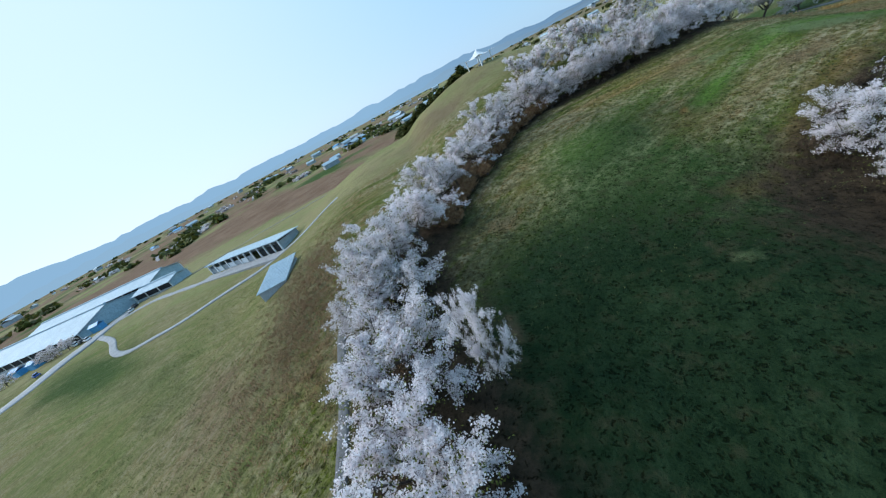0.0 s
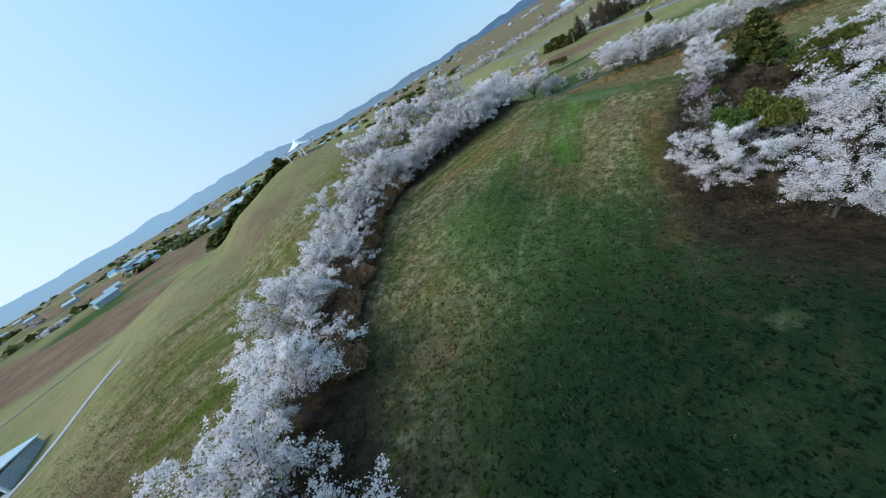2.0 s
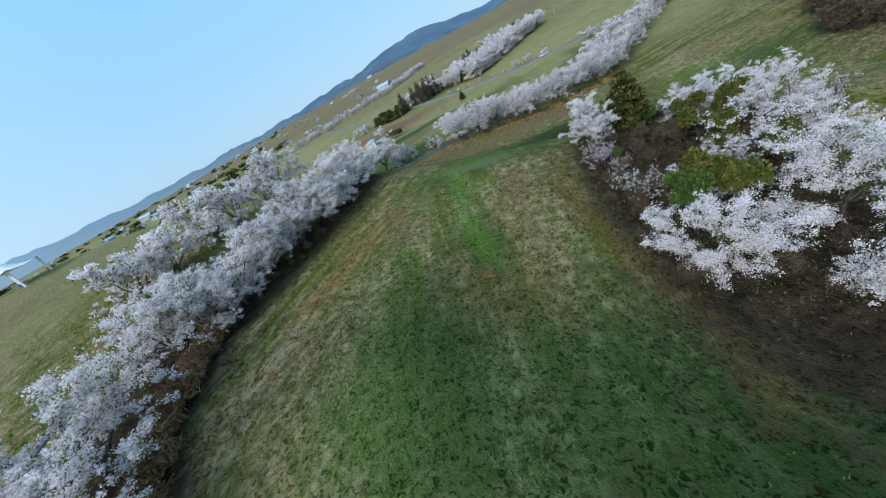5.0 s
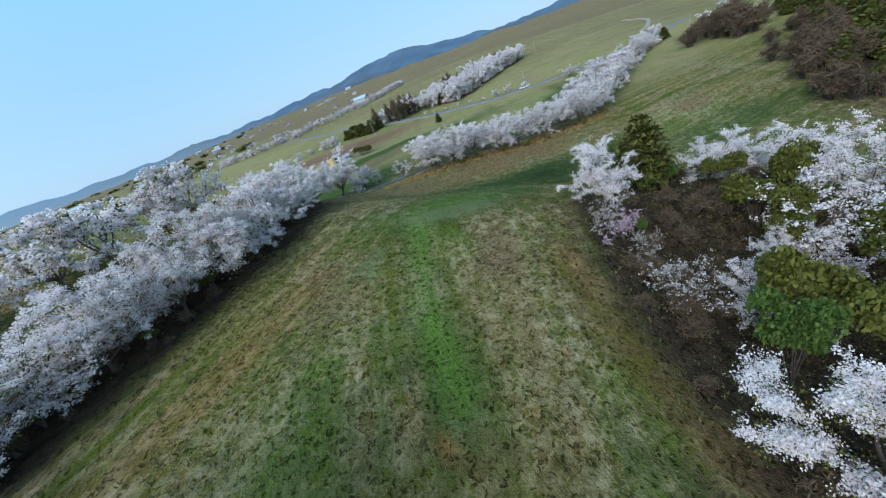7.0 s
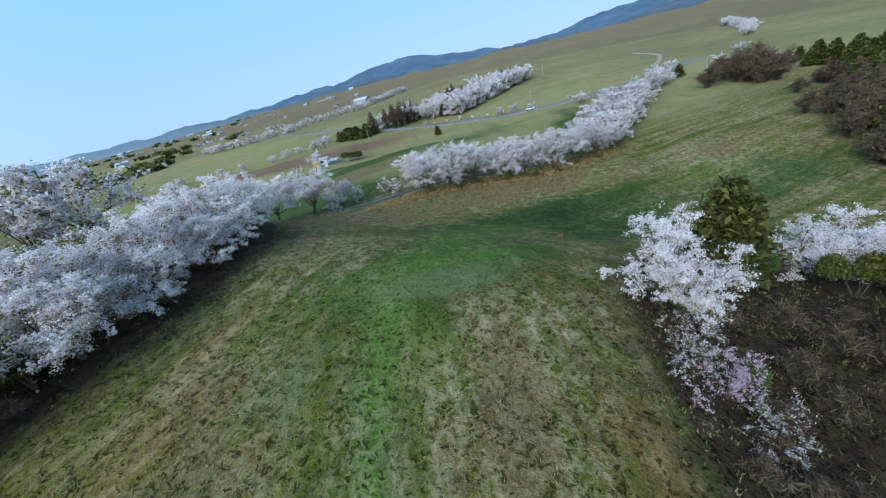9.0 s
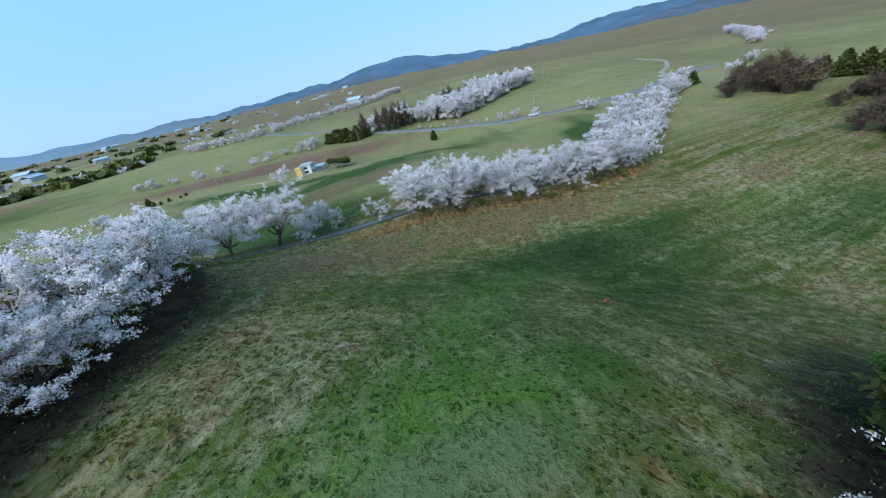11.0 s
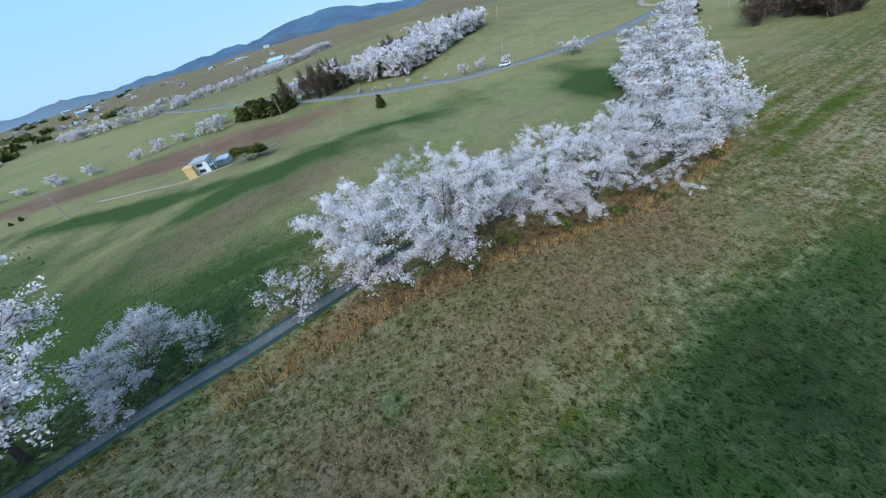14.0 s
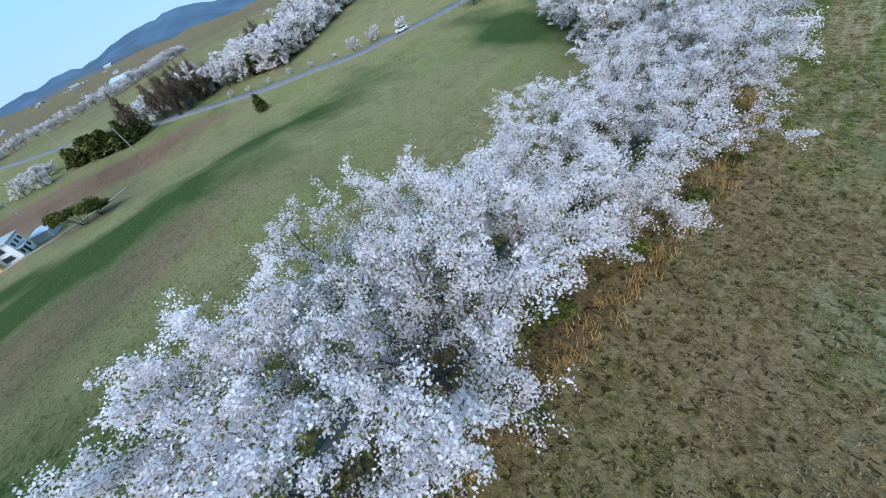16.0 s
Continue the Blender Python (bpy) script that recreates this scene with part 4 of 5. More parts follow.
set_out("bramble", places, BARE, BARK, TWIGS, "brown leafless bramble along the tree row", "shrub", "brambles along the row", ("root_stock", "brushwood"))
BRAM = twig_meshes(13, 1.5, 1.3, 46)
places = [(x + 4.6 * math.sin(a) + rng.normal(0, .7), y - 4.6 * math.cos(a) + rng.normal(0, .7), rng.uniform(0.7, 1.3)) for x, y, a in along(ROW_A[5:10], 1.1)]
set_out("bramble", places, BRAM, BARK, RUST, "rust-brown dry bramble along the tree row", "shrub", "rusty brambles", ("root_stock", "brushwood"))
places = [(94.2, 46.8, 0.35), (94.6, 46.0, 0.3)]
set_out("bramble", places, BRAM, BARK, RUST, "rust-brown dry bramble in the open field", "shrub", "brambles in the field", ("root_stock", "brushwood"))
places = [(rng.uniform(274, 300), rng.uniform(148, 174), rng.uniform(1.2, 1.7), rng.uniform(1.8, 2.6)) for i in range(13)]
places += [(288 + 125 * a, 118 - 38 * a + (70 - 50 * a) * rng.uniform(), rng.uniform(1.1, 1.6), rng.uniform(1.6, 2.4)) for a in rng.uniform(0, 1, 22)]
set_out("bare_bush", places, BARE, BARK, TWIGS, "bare brown tree in the far thicket", "shrub", "bare trees in the thicket", ("root_stock", "brushwood"))
places = [(rng.uniform(222, 262), -34 + rng.normal(0, 6), rng.uniform(1.2, 2.0)) for i in range(26)]
places += [(x, -18 - 0.33 * (x - 128) + rng.normal(0, 5), rng.uniform(0.7, 1.4)) for x in rng.uniform(128, 215, 60)]
set_out("bare_bush", places, BARE, BARK, TWIGS, "bare brown thicket bush on the slope", "shrub", "thicket bushes", ("root_stock", "brushwood"))


# tall straw along the base of the second row, on the field's side
def straw_tufts(name, places, tall, wide, label, material=None, blades=16):
    n = len(places)
    base = np.repeat(np.array([(x, y, z_at(x, y) - 0.05) for x, y in places]), blades, 0)
    k = len(base)
    a, lean = rng.uniform(0, 6.28, k), rng.uniform(0.1, 0.9, k)
    root = base + np.stack([rng.normal(0, wide * 0.35, k), rng.normal(0, wide * 0.35, k), np.zeros(k)], -1)
    top = root + np.stack([np.cos(a) * wide * lean, np.sin(a) * wide * lean, tall * rng.uniform(0.5, 1.1, k)], -1)
    side = np.stack([-np.sin(a), np.cos(a), np.zeros(k)], -1) * (0.05 * tall)
    verts = np.stack([root - side, root + side, top], 1).reshape(-1, 3)
    me = raw_mesh(name, verts, np.arange(3 * k).reshape(k, 3))
    me.materials.append(material or STRAW)
    return tagged(new(name, me), label, "grass", kind="stuff")


places = []
for x, y, a in along([(108, 88)] + [(px - 2.0, py - 1.1) for px, py in ROW_B] + [(157, 30)], 0.26):
    if rng.uniform() < 0.8:
        places.append((x + rng.normal(0, 0.5), y + rng.normal(0, 0.5)))
straw_tufts("straw_grass", places, 0.75, 0.6, "golden straw grass along the foot of the row")
places = [(x + 2.3 * math.sin(a) + rng.normal(0, .4), y - 2.3 * math.cos(a) + rng.normal(0, .4)) for x, y, a in along(TRACK[13:17], 0.7)]
straw_tufts("straw_grass", places, 0.6, 0.4, "scattered straw grass beside the track")


places = [(-28 + rng.normal(0, 6) - 0.1 * (y - 55), y) for y in rng.normal(52, 17, 2600)]
straw_tufts("dry_bank_grass", [p for p in places if float(line_gap(np.array(p[0]), np.array(p[1]), TRACK)) > 1.2], 0.55, 0.8, "rusty dry grass tufts on the bank", RUST, 12)


places = [(rng.uniform(-75, -19), rng.uniform(8, 95)) for i in range(5200)]
straw_tufts("bank_grass", [p for p in places if float(line_gap(np.array(p[0]), np.array(p[1]), TRACK)) > 1.2], 0.42, 0.8, "olive grass tufts on the sloping bank", OLIVE, 8)


# the fields' own tufts
def field_tufts():
    n = 210000
    x, y = rng.uniform(2, 152, n), rng.uniform(14, 92, n)
    keep = (line_gap(x, y, ROW_A) > 4.5) & (line_gap(x, y, TRACK) > 2.0)
    side = np.where(x < 100, y < 56 + 0.42 * np.clip(x, 0, 100), y < 92 - 1.35 * (x - 106))
    keep &= side & (y > 22)
    x, y = x[keep], y[keep]
    lush, dry, soil, litter_and_shade = cover(x, y)
    pale = np.clip(dry - 0.55 * lush + 0.25 * waves(x, y, 5.0, 0.9) + rng.normal(0, 0.2, len(x)), 0, 1)
    take = rng.uniform(size=len(x)) < np.clip(0.45 + 0.5 * dry - 0.6 * lush - 0.5 * sward(x, y)[2], 0.03, 1) * (0.55 + 0.45 * np.sin(waves(x, y, 4.0, 0.3) * 6))
    x, y, pale = x[take], y[take], pale[take]
    blades = 4
    n = len(x)
    z = land(x, y) - 0.03
    base = np.repeat(np.stack([x, y, z], -1), blades, 0)
    k = n * blades
    size = np.repeat(rng.uniform(0.35, 0.85, n), blades)
    a = rng.uniform(0, 6.28, k)
    way = np.stack([np.cos(a), np.sin(a), np.zeros(k)], -1)
    side = np.stack([-np.sin(a), np.cos(a), np.zeros(k)], -1)
    root = base + rng.normal(0, 0.07, (k, 3)) * (1, 1, 0)
    top = root + way * (size * rng.uniform(0.12, 0.34, k))[:, None] + np.stack([0 * a, 0 * a, size * rng.uniform(0.12, 0.3, k)], -1)
    w = (0.065 * size)[:, None]
    verts = np.stack([root - side * w, root + side * w, top], 1).reshape(-1, 3)
    me = raw_mesh("field_grass", verts, np.arange(3 * k).reshape(k, 3))
    at = me.attributes.new("pale", "FLOAT", "POINT")
    at.data.foreach_set("value", np.repeat(pale, blades * 3).astype(np.float32))
    m, nt, b = shader("tufts", 0.9)
    attr, geo = nt.nodes.new("ShaderNodeAttribute"), nt.nodes.new("ShaderNodeNewGeometry")
    attr.attribute_name = "pale"
    green = mixed(nt, geo.outputs["Random Per Island"], (0.030, 0.050, 0.014), (0.085, 0.098, 0.032))
    straw = mixed(nt, geo.outputs["Random Per Island"], (0.13, 0.092, 0.04), (0.27, 0.205, 0.105))
    nt.links.new(mixed(nt, attr.outputs["Fac"], green, straw), b.inputs["Base Color"])
    me.materials.append(m)
    return tagged(new("field_grass", me), "tufts of olive and bleached straw grass on the field", "grass", kind="stuff")


field_tufts()


# ------------------------------------------------------------------ buildings
def at(x, y, turn, dz=0.0):
    return Matrix.Translation((x, y, z_at(x, y) + dz)) @ Matrix.Rotation(radians(turn), 4, "Z")


def open_shed():
    """Lean-to cattle shed: tall open front with posts, solid wing, near-black panels as shade in the open bays."""
    m = at(-73.5, 120, 65)
    ob = thing("cattle_shed", m, "long grey open cattle shed with pale roof edge and dark bays", "shed")
    L, W, H = 41.0, 10.0, 3.6
    part("roof", prism([(-0.8, H + 0.5), (W + 0.8, H - 0.5), (W + 0.8, H - 0.25), (-0.8, H + 0.75)], -L / 2 - 0.6, L / 2 + 0.6), TIN, ob, "pale blue-grey sheet roof")
    part("rear_wall", box(W - 0.25, -L / 2, -1, W, L / 2, H - 0.6), GREYWALL, ob)
    part("end_wall", box(0, L / 2 - 0.25, -1, W - 0.25, L / 2, H - 0.35), GREYWALL, ob)
    part("end_wall", box(0, -L / 2, -1, W - 0.25, -L / 2 + 0.25, H - 0.35), GREYWALL, ob)
    part("apron", box(-6, -L / 2 - 2, -1, -0.2, L / 2 + 2, 0.25), CONCRETE, ob, "pale concrete apron")
    for i in range(12):
        y = -L / 2 + i * L / 11
        part("post", box(-0.2, y - 0.2, 0, 0.2, y + 0.2, H + 0.35), WHITE, ob)
    for i in range(4, 11):
        y = -L / 2 + (i + 0.06) * L / 11
        part("wall_panel", box(0.25, y, 0, 0.4, y + L / 11 * 0.88, H * 0.62), WHITE if i % 2 else GREYWALL, ob)
    for i in range(0, 3):
        y = -L / 2 + (i + 0.1) * L / 11
        part("bay_shade", box(0.3, y, 0, 0.5, y + L / 11 * 0.8, H * 0.8), DOOR_AND_SHADE, ob, "near-black panel standing for the shade inside an open bay")


def sheet_shed():
    m = at(-43.5, 78.5, 95, -1.2)
    ob = thing("sheet_shed", m, "low shed with a ribbed pale metal roof below the bank", "shed")
    L, W, H = 15.0, 7.5, 2.6
    part("wall", box(-L / 2 + .4, -W / 2 + .4, -2, L / 2 - .4, W / 2 - .4, H), GREYWALL, ob)
    part("roof", prism([(-L / 2, H), (L / 2, H + 0.9), (L / 2, H + 1.05), (-L / 2, H + 0.15)], -W / 2, W / 2), TIN, ob, "pale ribbed metal roof")
    for i in range(15):
        y = -W / 2 + 0.35 + i * (W - 0.7) / 14
        part("rib", prism([(-L / 2, H + 0.15), (L / 2, H + 1.05), (L / 2, H + 1.13), (-L / 2, H + 0.23)], y - 0.06, y + 0.06), TIN, ob)


def barn(x, y, turn, L, W, H, floor, label):
    ob = thing("cattle_barn", at(x, y, turn, floor - z_at(x, y)), label, "barn", "cattle barns")
    rise = W * 0.13
    part("wall", box(-L / 2, -W / 2 + .3, -6, L / 2, W / 2 - .3, H * 0.45), GREYWALL, ob)
    # solid dark block in place of the shaded inside under the eaves
    part("side_shade", box(-L / 2 + .2, -W / 2 + .5, H * 0.45, L / 2 - .2, W / 2 - .5, H), DOOR_AND_SHADE, ob, "near-black block standing for the shade inside the open sides")
    for s in (-1, 1):
        outline = [(s * (W / 2 + 0.9), H), (0, H + rise), (0, H + rise + 0.18), (s * (W / 2 + 0.9), H + 0.18)]
        bm = prism(outline, -L / 2 - 0.8, L / 2 + 0.8)
        bmesh.ops.rotate(bm, verts=bm.verts[:], cent=(0, 0, 0), matrix=Matrix.Rotation(radians(90), 3, "Z"))
        part("roof_slope", bm, TIN, ob, "pale blue sheet roof")
    for y0 in (-L / 2 + 0.05, L / 2 - 0.35):
        bm = prism([(-W / 2 + .35, -6), (W / 2 - .35, -6), (W / 2 - .35, H - 0.05), (0, H + rise - 0.05), (-W / 2 + .35, H - 0.05)], y0 - 0.1, y0 + 0.4)
        bmesh.ops.rotate(bm, verts=bm.verts[:], cent=(0, 0, 0), matrix=Matrix.Rotation(radians(90), 3, "Z"))
        part("gable_wall", bm, TIN, ob, "pale sheet gable wall")
    part("ridge_vent", box(-L / 2, -0.7, H + rise + 0.1, L / 2, 0.7, H + rise + 0.7), TIN, ob)
    n = int(L // 8)
    for i in range(n + 1):
        px = -L / 2 + i * L / n
        for s in (-1, 1):
            part("post", box(px - .15, s * W / 2 - .15, -6, px + .15, s * W / 2 + .15, H), WHITE, ob)


open_shed()
sheet_shed()
barn(-221, 172, 164, 124, 32, 5.0, -8.0, "long cattle barn with a pale blue sheet roof")
barn(-216, 206, 164, 124, 20, 5.4, -8.0, "long cattle barn with a pale blue sheet roof behind another")
barn(-141, 163, 164, 27, 11, 4.6, -7.6, "short barn with a pale blue sheet roof beside the long one")


def car(x, y, turn, paint, label, long=4.4, tall=1.45, dz=0.0):
    ob = thing("car", at(x, y, turn, 0.28 + dz), label, "car", "parked cars")
    h = long / 2
    part("body", prism([(-h, 0.35), (-h, 0.85), (-h * 0.55, 0.95), (h * 0.5, 0.92), (h * 0.95, 0.78), (h, 0.4), (h * 0.9, 0.25), (-h * 0.9, 0.25)], -0.88, 0.88), paint, ob, bevel=0.06)
    part("cabin", prism([(-h * 0.8, 0.9), (-h * 0.6, tall), (h * 0.15, tall), (h * 0.5, 0.9)], -0.76, 0.76), GLASS, ob, "dark windows", bevel=0.05)
    part("roof", box(-h * 0.58, -0.7, tall - 0.03, h * 0.13, 0.7, tall + 0.04), paint, ob)
    for sx in (-0.62, 0.62):
        for sy in (-0.8, 0.8):
            bm = bmesh.new()
            bmesh.ops.create_cone(bm, cap_ends=True, segments=14, radius1=0.33, radius2=0.33, depth=0.22, matrix=Matrix.Translation((sx * h, sy, 0.33)) @ Matrix.Rotation(radians(90), 4, "X"))
            part("wheel", bm, RUBBER, ob)


for x, y, turn, paint, label in ((-151, 128, 150, CARWHITE, "white car parked in the farmyard"), (-156, 130, 150, CARBLACK, "black car parked in the farmyard"), (-161, 132, 152, CARWHITE, "white van parked in the farmyard"),
                                 (-146, 146, 148, CARWHITE, "white car parked beside the barns"), (-149, 152, 148, CARBLACK, "black car parked beside the barns"), (-160, 114, 150, CARBLUE, "blue car parked on the verge")):
    car(x, y, turn, paint, label)
car(255.5, 62, 100, CARWHITE, "white car on the country road", dz=0.4)


def hut(x, y, turn, wall, roof, label, L=6.0, W=4.0, H=2.6):
    ob = thing("hut", at(x, y, turn), label, "hut")
    part("wall", box(-L / 2, -W / 2, -1, L / 2, W / 2, H), wall, ob)
    part("roof", prism([(-W / 2 - .3, H), (0, H + 1.0), (W / 2 + .3, H), (W / 2 + .3, H + .12), (0, H + 1.15), (-W / 2 - .3, H + .12)], -L / 2 - .3, L / 2 + .3), roof, ob).rotation_euler = (0, 0, radians(90))
    part("door", box(-0.5, -W / 2 - .06, 0, 0.5, -W / 2 - .005, 2.0), DOOR_AND_SHADE, ob)


hut(-186, 136, 160, BLUE, BLUE, "small hut under a blue tarpaulin")
hut(-197, 138, 160, BLUE, BLUE, "small hut under a blue tarpaulin", 8, 4)
hut(-158, 141, 173, BLUE, BLUE, "blue shelter beside the barn", 5, 3)


def house():
    ob = thing("house", at(189, 158, 24), "small white two-storey house with dark windows", "house")
    L, W, H = 6.0, 4.4, 4.0
    part("wall", box(-L / 2, -W / 2, -1, L / 2, W / 2, H), WHITE, ob, bevel=0.05)
    part("roof", box(-L / 2 - .35, -W / 2 - .35, H, L / 2 + .35, W / 2 + .35, H + 0.35), GREYWALL, ob, "flat grey roof slab", bevel=0.06)
    part("porch_roof", box(-L / 2 - .2, -W / 2 - 1.6, 2.2, L / 2 * 0.2, -W / 2 - .01, 2.35), GREYWALL, ob)
    for i, x in enumerate((-1.95, 0.0, 1.95)):
        for z in (0.7, 2.5):
            if i == 1 and z < 1:
                part("door", box(x - .5, -W / 2 - .07, 0, x + .5, -W / 2 - .004, 2.1), DOOR_AND_SHADE, ob)
                continue
            w = part("window", box(x - .6, -W / 2 - .08, z, x + .6, -W / 2 - .004, z + 1.1), WHITE, ob)
            part("pane", box(x - .5, -W / 2 - .1, z + .1, x + .5, -W / 2 - .085, z + 1.0), GLASS, w)
    for z in (0.7, 2.5):
        w = part("window", box(-L / 2 - .08, -1.0, z, -L / 2 - .004, 1.0, z + 1.2), WHITE, ob)
        part("pane", box(-L / 2 - .1, -.9, z + .1, -L / 2 - .085, .9, z + 1.1), GLASS, w)
    ob = thing("outbuilding", at(184.6, 159.2, 24), "ochre-yellow outbuilding beside the white house", "shed")
    part("wall", box(-1.0, -1.3, -1, 1.0, 1.3, 3.4), TAN, ob, bevel=0.04)
    part("roof", prism([(-1.2, 3.4), (1.2, 3.8), (1.2, 3.92), (-1.2, 3.52)], -1.5, 1.5), TAN, ob)
    ob = thing("outbuilding", at(197.2, 157.6, 24), "low grey lean-to behind the white house", "shed")
    part("wall", box(-3, -1.8, -1, 3, 1.8, 1.7), GREYWALL, ob)
    part("roof", box(-3.3, -2.1, 1.7, 3.3, 2.1, 1.88), TIN, ob)


house()


def pavilion():
    """White tensile canopy: four low corners, a raised centre, on thin posts."""
    ob = thing("pavilion", at(36, 139, 35), "white tensile-canopy pavilion on posts on the hilltop", "pavilion")
    n, half = 16, 4.6
    verts, faces = [], []
    for layer in (0, 1):
        for j in range(n + 1):
            for i in range(n + 1):
                u, v = 2 * i / n - 1, 2 * j / n - 1
                sag = 1 - 0.16 * (1 - u * u) * abs(v) ** 3
                sag2 = 1 - 0.16 * (1 - v * v) * abs(u) ** 3
                d = min(1.0, math.hypot(u, v))
                z = 3.0 + 2.6 * (1 - d) ** 2.0 + 0.55 * (abs(u) * abs(v)) ** 1.5
                verts.append((u * half * sag2, v * half * sag, z - 0.06 * layer))
    k = (n + 1) ** 2
    for j in range(n):
        for i in range(n):
            a = j * (n + 1) + i
            faces.append((a, a + 1, a + n + 2, a + n + 1))
            faces.append((k + a, k + a + n + 1, k + a + n + 2, k + a + 1))
    me = raw_mesh("canopy", np.array(verts), np.array(faces))
    me.polygons.foreach_set("use_smooth", np.ones(len(faces), bool))
    child("canopy", me, ob, WHITE, "white stretched canopy")
    for sx in (-1, 1):
        for sy in (-1, 1):
            part("post", box(sx * 3.3 - .14, sy * 3.3 - .14, -0.6, sx * 3.3 + .14, sy * 3.3 + .14, 3.3), WHITE, ob)
    part("mast", box(-.08, -.08, 3.2, .08, .08, 5.7), WHITE, ob)
    part("bench", box(-1.2, -0.4, -0.3, 1.2, 0.4, 0.45), CONCRETE, ob)


pavilion()


def pole(x, y, tall=9.0):
    v, f = tubes([[(Vector((0, 0, -0.8)), 0.17), (Vector((0, 0, tall)), 0.11)]], 8)
    ob = thing("utility_pole", spot(x, y), "grey concrete utility pole in the fields", "pole", "utility poles")
    child("shaft", raw_mesh("shaft", v, f), ob, CONCRETE)
    part("crossarm", box(-0.9, -0.06, tall - 0.9, 0.9, 0.06, tall - 0.78), GREYWALL, ob)


for x, y in ((270, -25), (268, 62), (256, 168), (330, 250), (232, 196), (166, 186), (420, 60)):
    pole(x, y)


# ------------------------------------------------------------------ far country
def village():
    """Small far houses and greenhouses in the plain, each with walls and roof."""
    first = {}
    mats = {"a": (GREYWALL, TIN), "b": (GREYWALL, GREYWALL), "c": (WHITE, BLUE)}
    for i in range(80):
        az, d = radians(rng.uniform(-62, 62)), rng.uniform(750, 2200)
        if i % 3 == 0:
            az, d = radians(rng.normal(0, 10)), rng.uniform(420, 900)
        x, y = d * math.sin(az), d * math.cos(az) + 40
        kind = "abc"[int(rng.integers(0, 8)) % 3 if rng.uniform() < 0.5 else 0]
        m = spot(x, y, rng.uniform(0, 3.14), rng.uniform(0.8, 1.7))
        if kind in first:
            copy_thing(first[kind], m)
            continue
        ob = first[kind] = thing("farmhouse", m, {"a": "far grey farm building with a pale roof", "b": "far grey farm building", "c": "far white farm building with a blue roof"}[kind], "house", "far buildings in the plain")
        part("wall", box(-7, -4, -1.5, 7, 4, 3.5), mats[kind][0], ob)
        part("roof", prism([(-4.5, 3.5), (0, 5.4), (4.5, 3.5), (4.5, 3.7), (0, 5.6), (-4.5, 3.7)], -7.5, 7.5), mats[kind][1], ob).rotation_euler = (0, 0, radians(90))


village()


def woods(name, places, wide, tall, material, label):
    """A far wood as one mass of leaf clumps."""
    c, s = [], []
    for x, y in places:
        n = 26
        z = z_at(x, y)
        p = rng.normal(0, 0.42, (n, 3)) * (wide, wide, 0) + (x, y, z)
        p[:, 2] += rng.uniform(0.1, 1.0, n) * tall * rng.uniform(0.7, 1.1)
        c.append(p)
        s.append(wide * rng.uniform(0.35, 0.8, n))
    me = flakes(name, np.concatenate(c), np.concatenate(s), rng, 0.4, 1.2)
    me.materials.append(material)
    return tagged(new(name, me), label, "trees", kind="stuff")


def scattered(n, az0, az1, d0, d1, clump=1.0):
    out = []
    while len(out) < n:
        az, d = radians(rng.uniform(az0, az1)), math.exp(rng.uniform(math.log(d0), math.log(d1)))
        x, y = d * math.sin(az) + 20, d * math.cos(az) + 40
        if waves(x, y, 300, 0.2) + 0.5 * waves(x, y, 90, 1.0) > clump:
            out.append((x, y))
    return out


woods("far_woods", scattered(330, -62, 45, 480, 2600, 0.2), 12, 5, NEEDLES, "dark far woods and hedges in the plain")
woods("far_orchards", scattered(200, -50, 60, 520, 1700, 0.25), 9, 4, SPARSE, "pale far orchards and blossom in the plain")


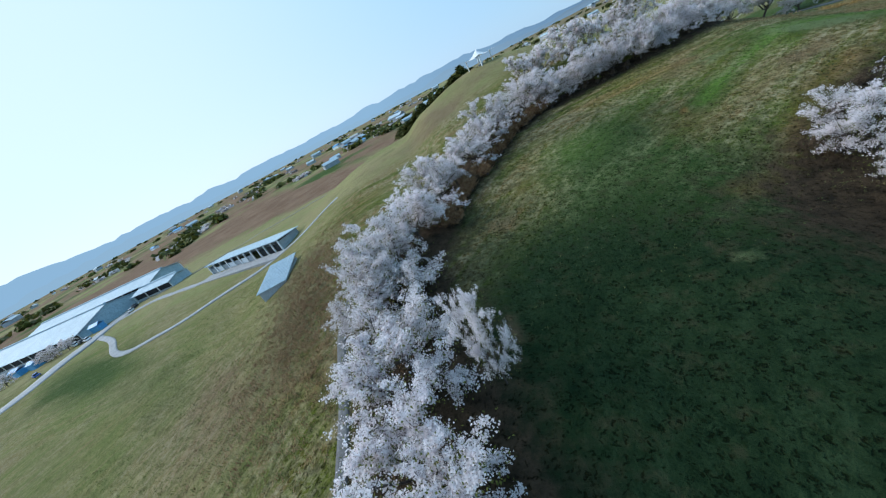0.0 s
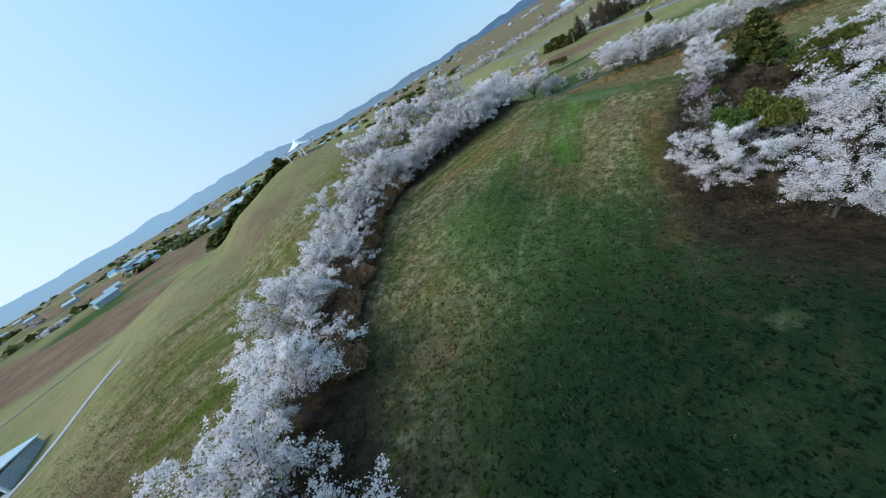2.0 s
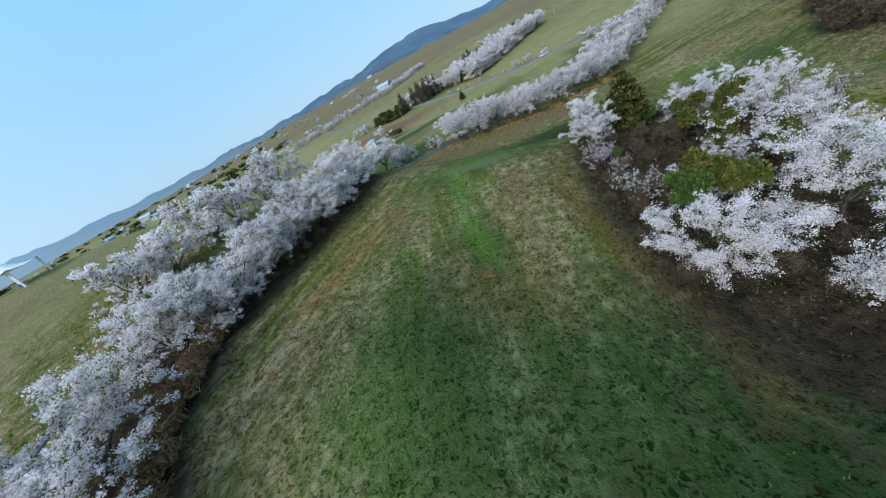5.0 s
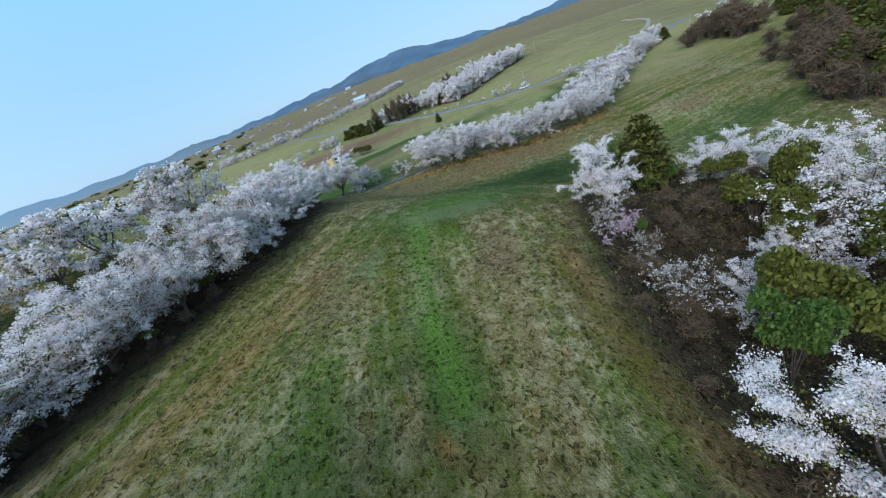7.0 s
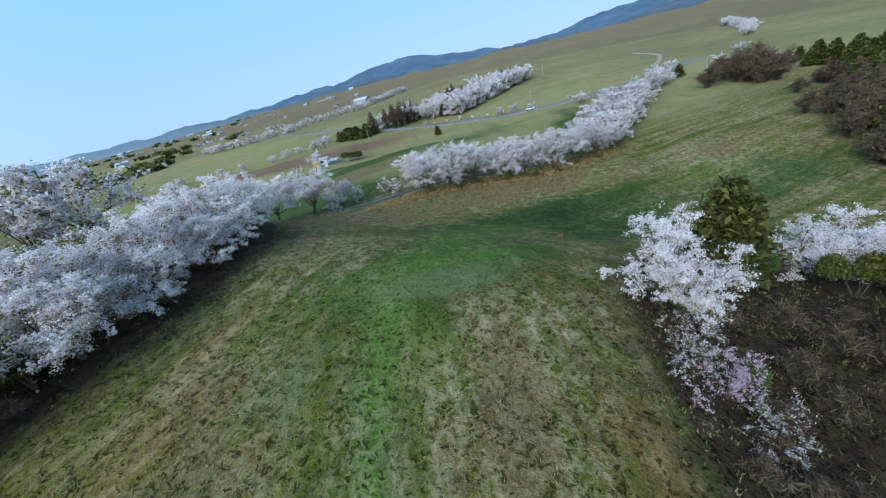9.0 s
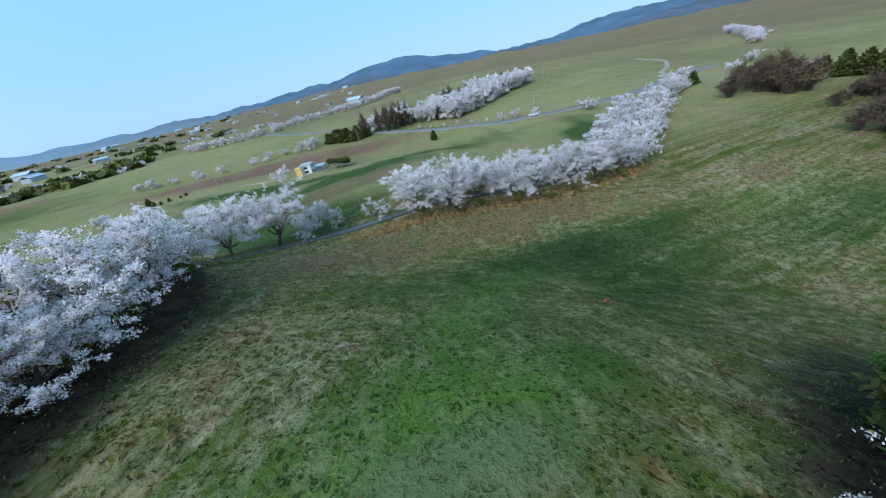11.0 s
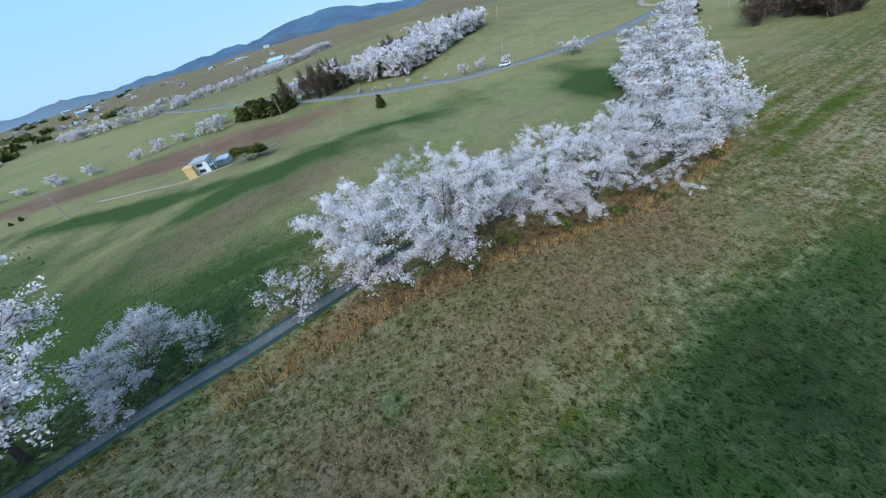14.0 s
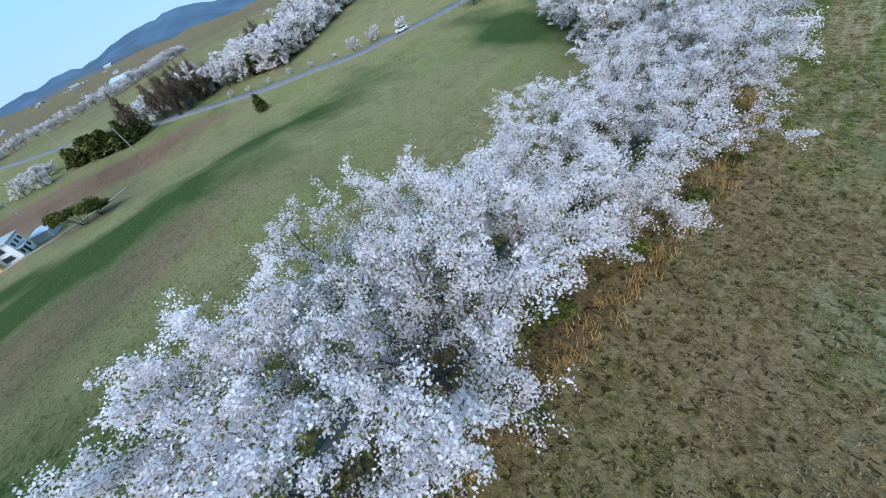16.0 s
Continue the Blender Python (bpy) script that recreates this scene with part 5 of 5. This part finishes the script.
def mountains(name, far, lift, base, peaks, rough, tone, label, seed):
    """A far range as a sheet of slopes that rises from the plain; peaks: azimuth, degrees of height, width."""
    n, k = 360, 7
    verts, faces = [], []
    for i in range(n + 1):
        az = -130 + 330 * i / n
        top = lift + sum(h * math.exp(-((az - a) / w) ** 2) for a, h, w in peaks)
        top += rough * float(waves(az * 3.0, seed * 7.0, 31, seed) * 0.6 + waves(az * 9.0, seed, 23, seed + 1) * 0.3 + waves(az * 30.0, seed, 19, seed) * 0.12)
        for j in range(k):
            u = j / (k - 1)
            d = far * (1 - 0.22 * (1 - u))
            z = 20 + far * math.tan(radians(max(top, -0.6))) * u ** 0.8 + base * (1 - u) * 1.0
            verts.append((60 + d * math.sin(radians(az)), 40 + d * math.cos(radians(az)), z + far * 0.002 * float(waves(az * 20 + 13 * u, 30 * u, 17, seed)) * u * (1 - u)))
    for i in range(n):
        for j in range(k - 1):
            a = i * k + j
            faces.append((a, a + 1, a + k + 1, a + k))
    me = raw_mesh(name, np.array(verts), np.array(faces))
    me.polygons.foreach_set("use_smooth", np.ones(len(faces), bool))
    m = bpy.data.materials.new(name)
    m.use_nodes = True
    nt = m.node_tree
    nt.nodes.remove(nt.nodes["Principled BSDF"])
    # the sheet glows by itself; distance haze is put into its blue colour
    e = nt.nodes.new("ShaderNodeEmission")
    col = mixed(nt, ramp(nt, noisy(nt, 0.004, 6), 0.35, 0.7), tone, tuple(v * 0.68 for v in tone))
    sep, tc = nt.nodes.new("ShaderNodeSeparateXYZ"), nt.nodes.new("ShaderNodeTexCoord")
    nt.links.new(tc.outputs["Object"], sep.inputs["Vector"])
    # paler towards the west, where thicker haze near the sun is coloured in
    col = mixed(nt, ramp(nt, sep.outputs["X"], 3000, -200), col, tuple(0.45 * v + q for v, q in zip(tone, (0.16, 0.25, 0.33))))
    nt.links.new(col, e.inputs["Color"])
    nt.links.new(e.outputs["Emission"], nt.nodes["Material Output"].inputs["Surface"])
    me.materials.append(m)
    return tagged(new(name, me), label, "mountains", kind="structure")


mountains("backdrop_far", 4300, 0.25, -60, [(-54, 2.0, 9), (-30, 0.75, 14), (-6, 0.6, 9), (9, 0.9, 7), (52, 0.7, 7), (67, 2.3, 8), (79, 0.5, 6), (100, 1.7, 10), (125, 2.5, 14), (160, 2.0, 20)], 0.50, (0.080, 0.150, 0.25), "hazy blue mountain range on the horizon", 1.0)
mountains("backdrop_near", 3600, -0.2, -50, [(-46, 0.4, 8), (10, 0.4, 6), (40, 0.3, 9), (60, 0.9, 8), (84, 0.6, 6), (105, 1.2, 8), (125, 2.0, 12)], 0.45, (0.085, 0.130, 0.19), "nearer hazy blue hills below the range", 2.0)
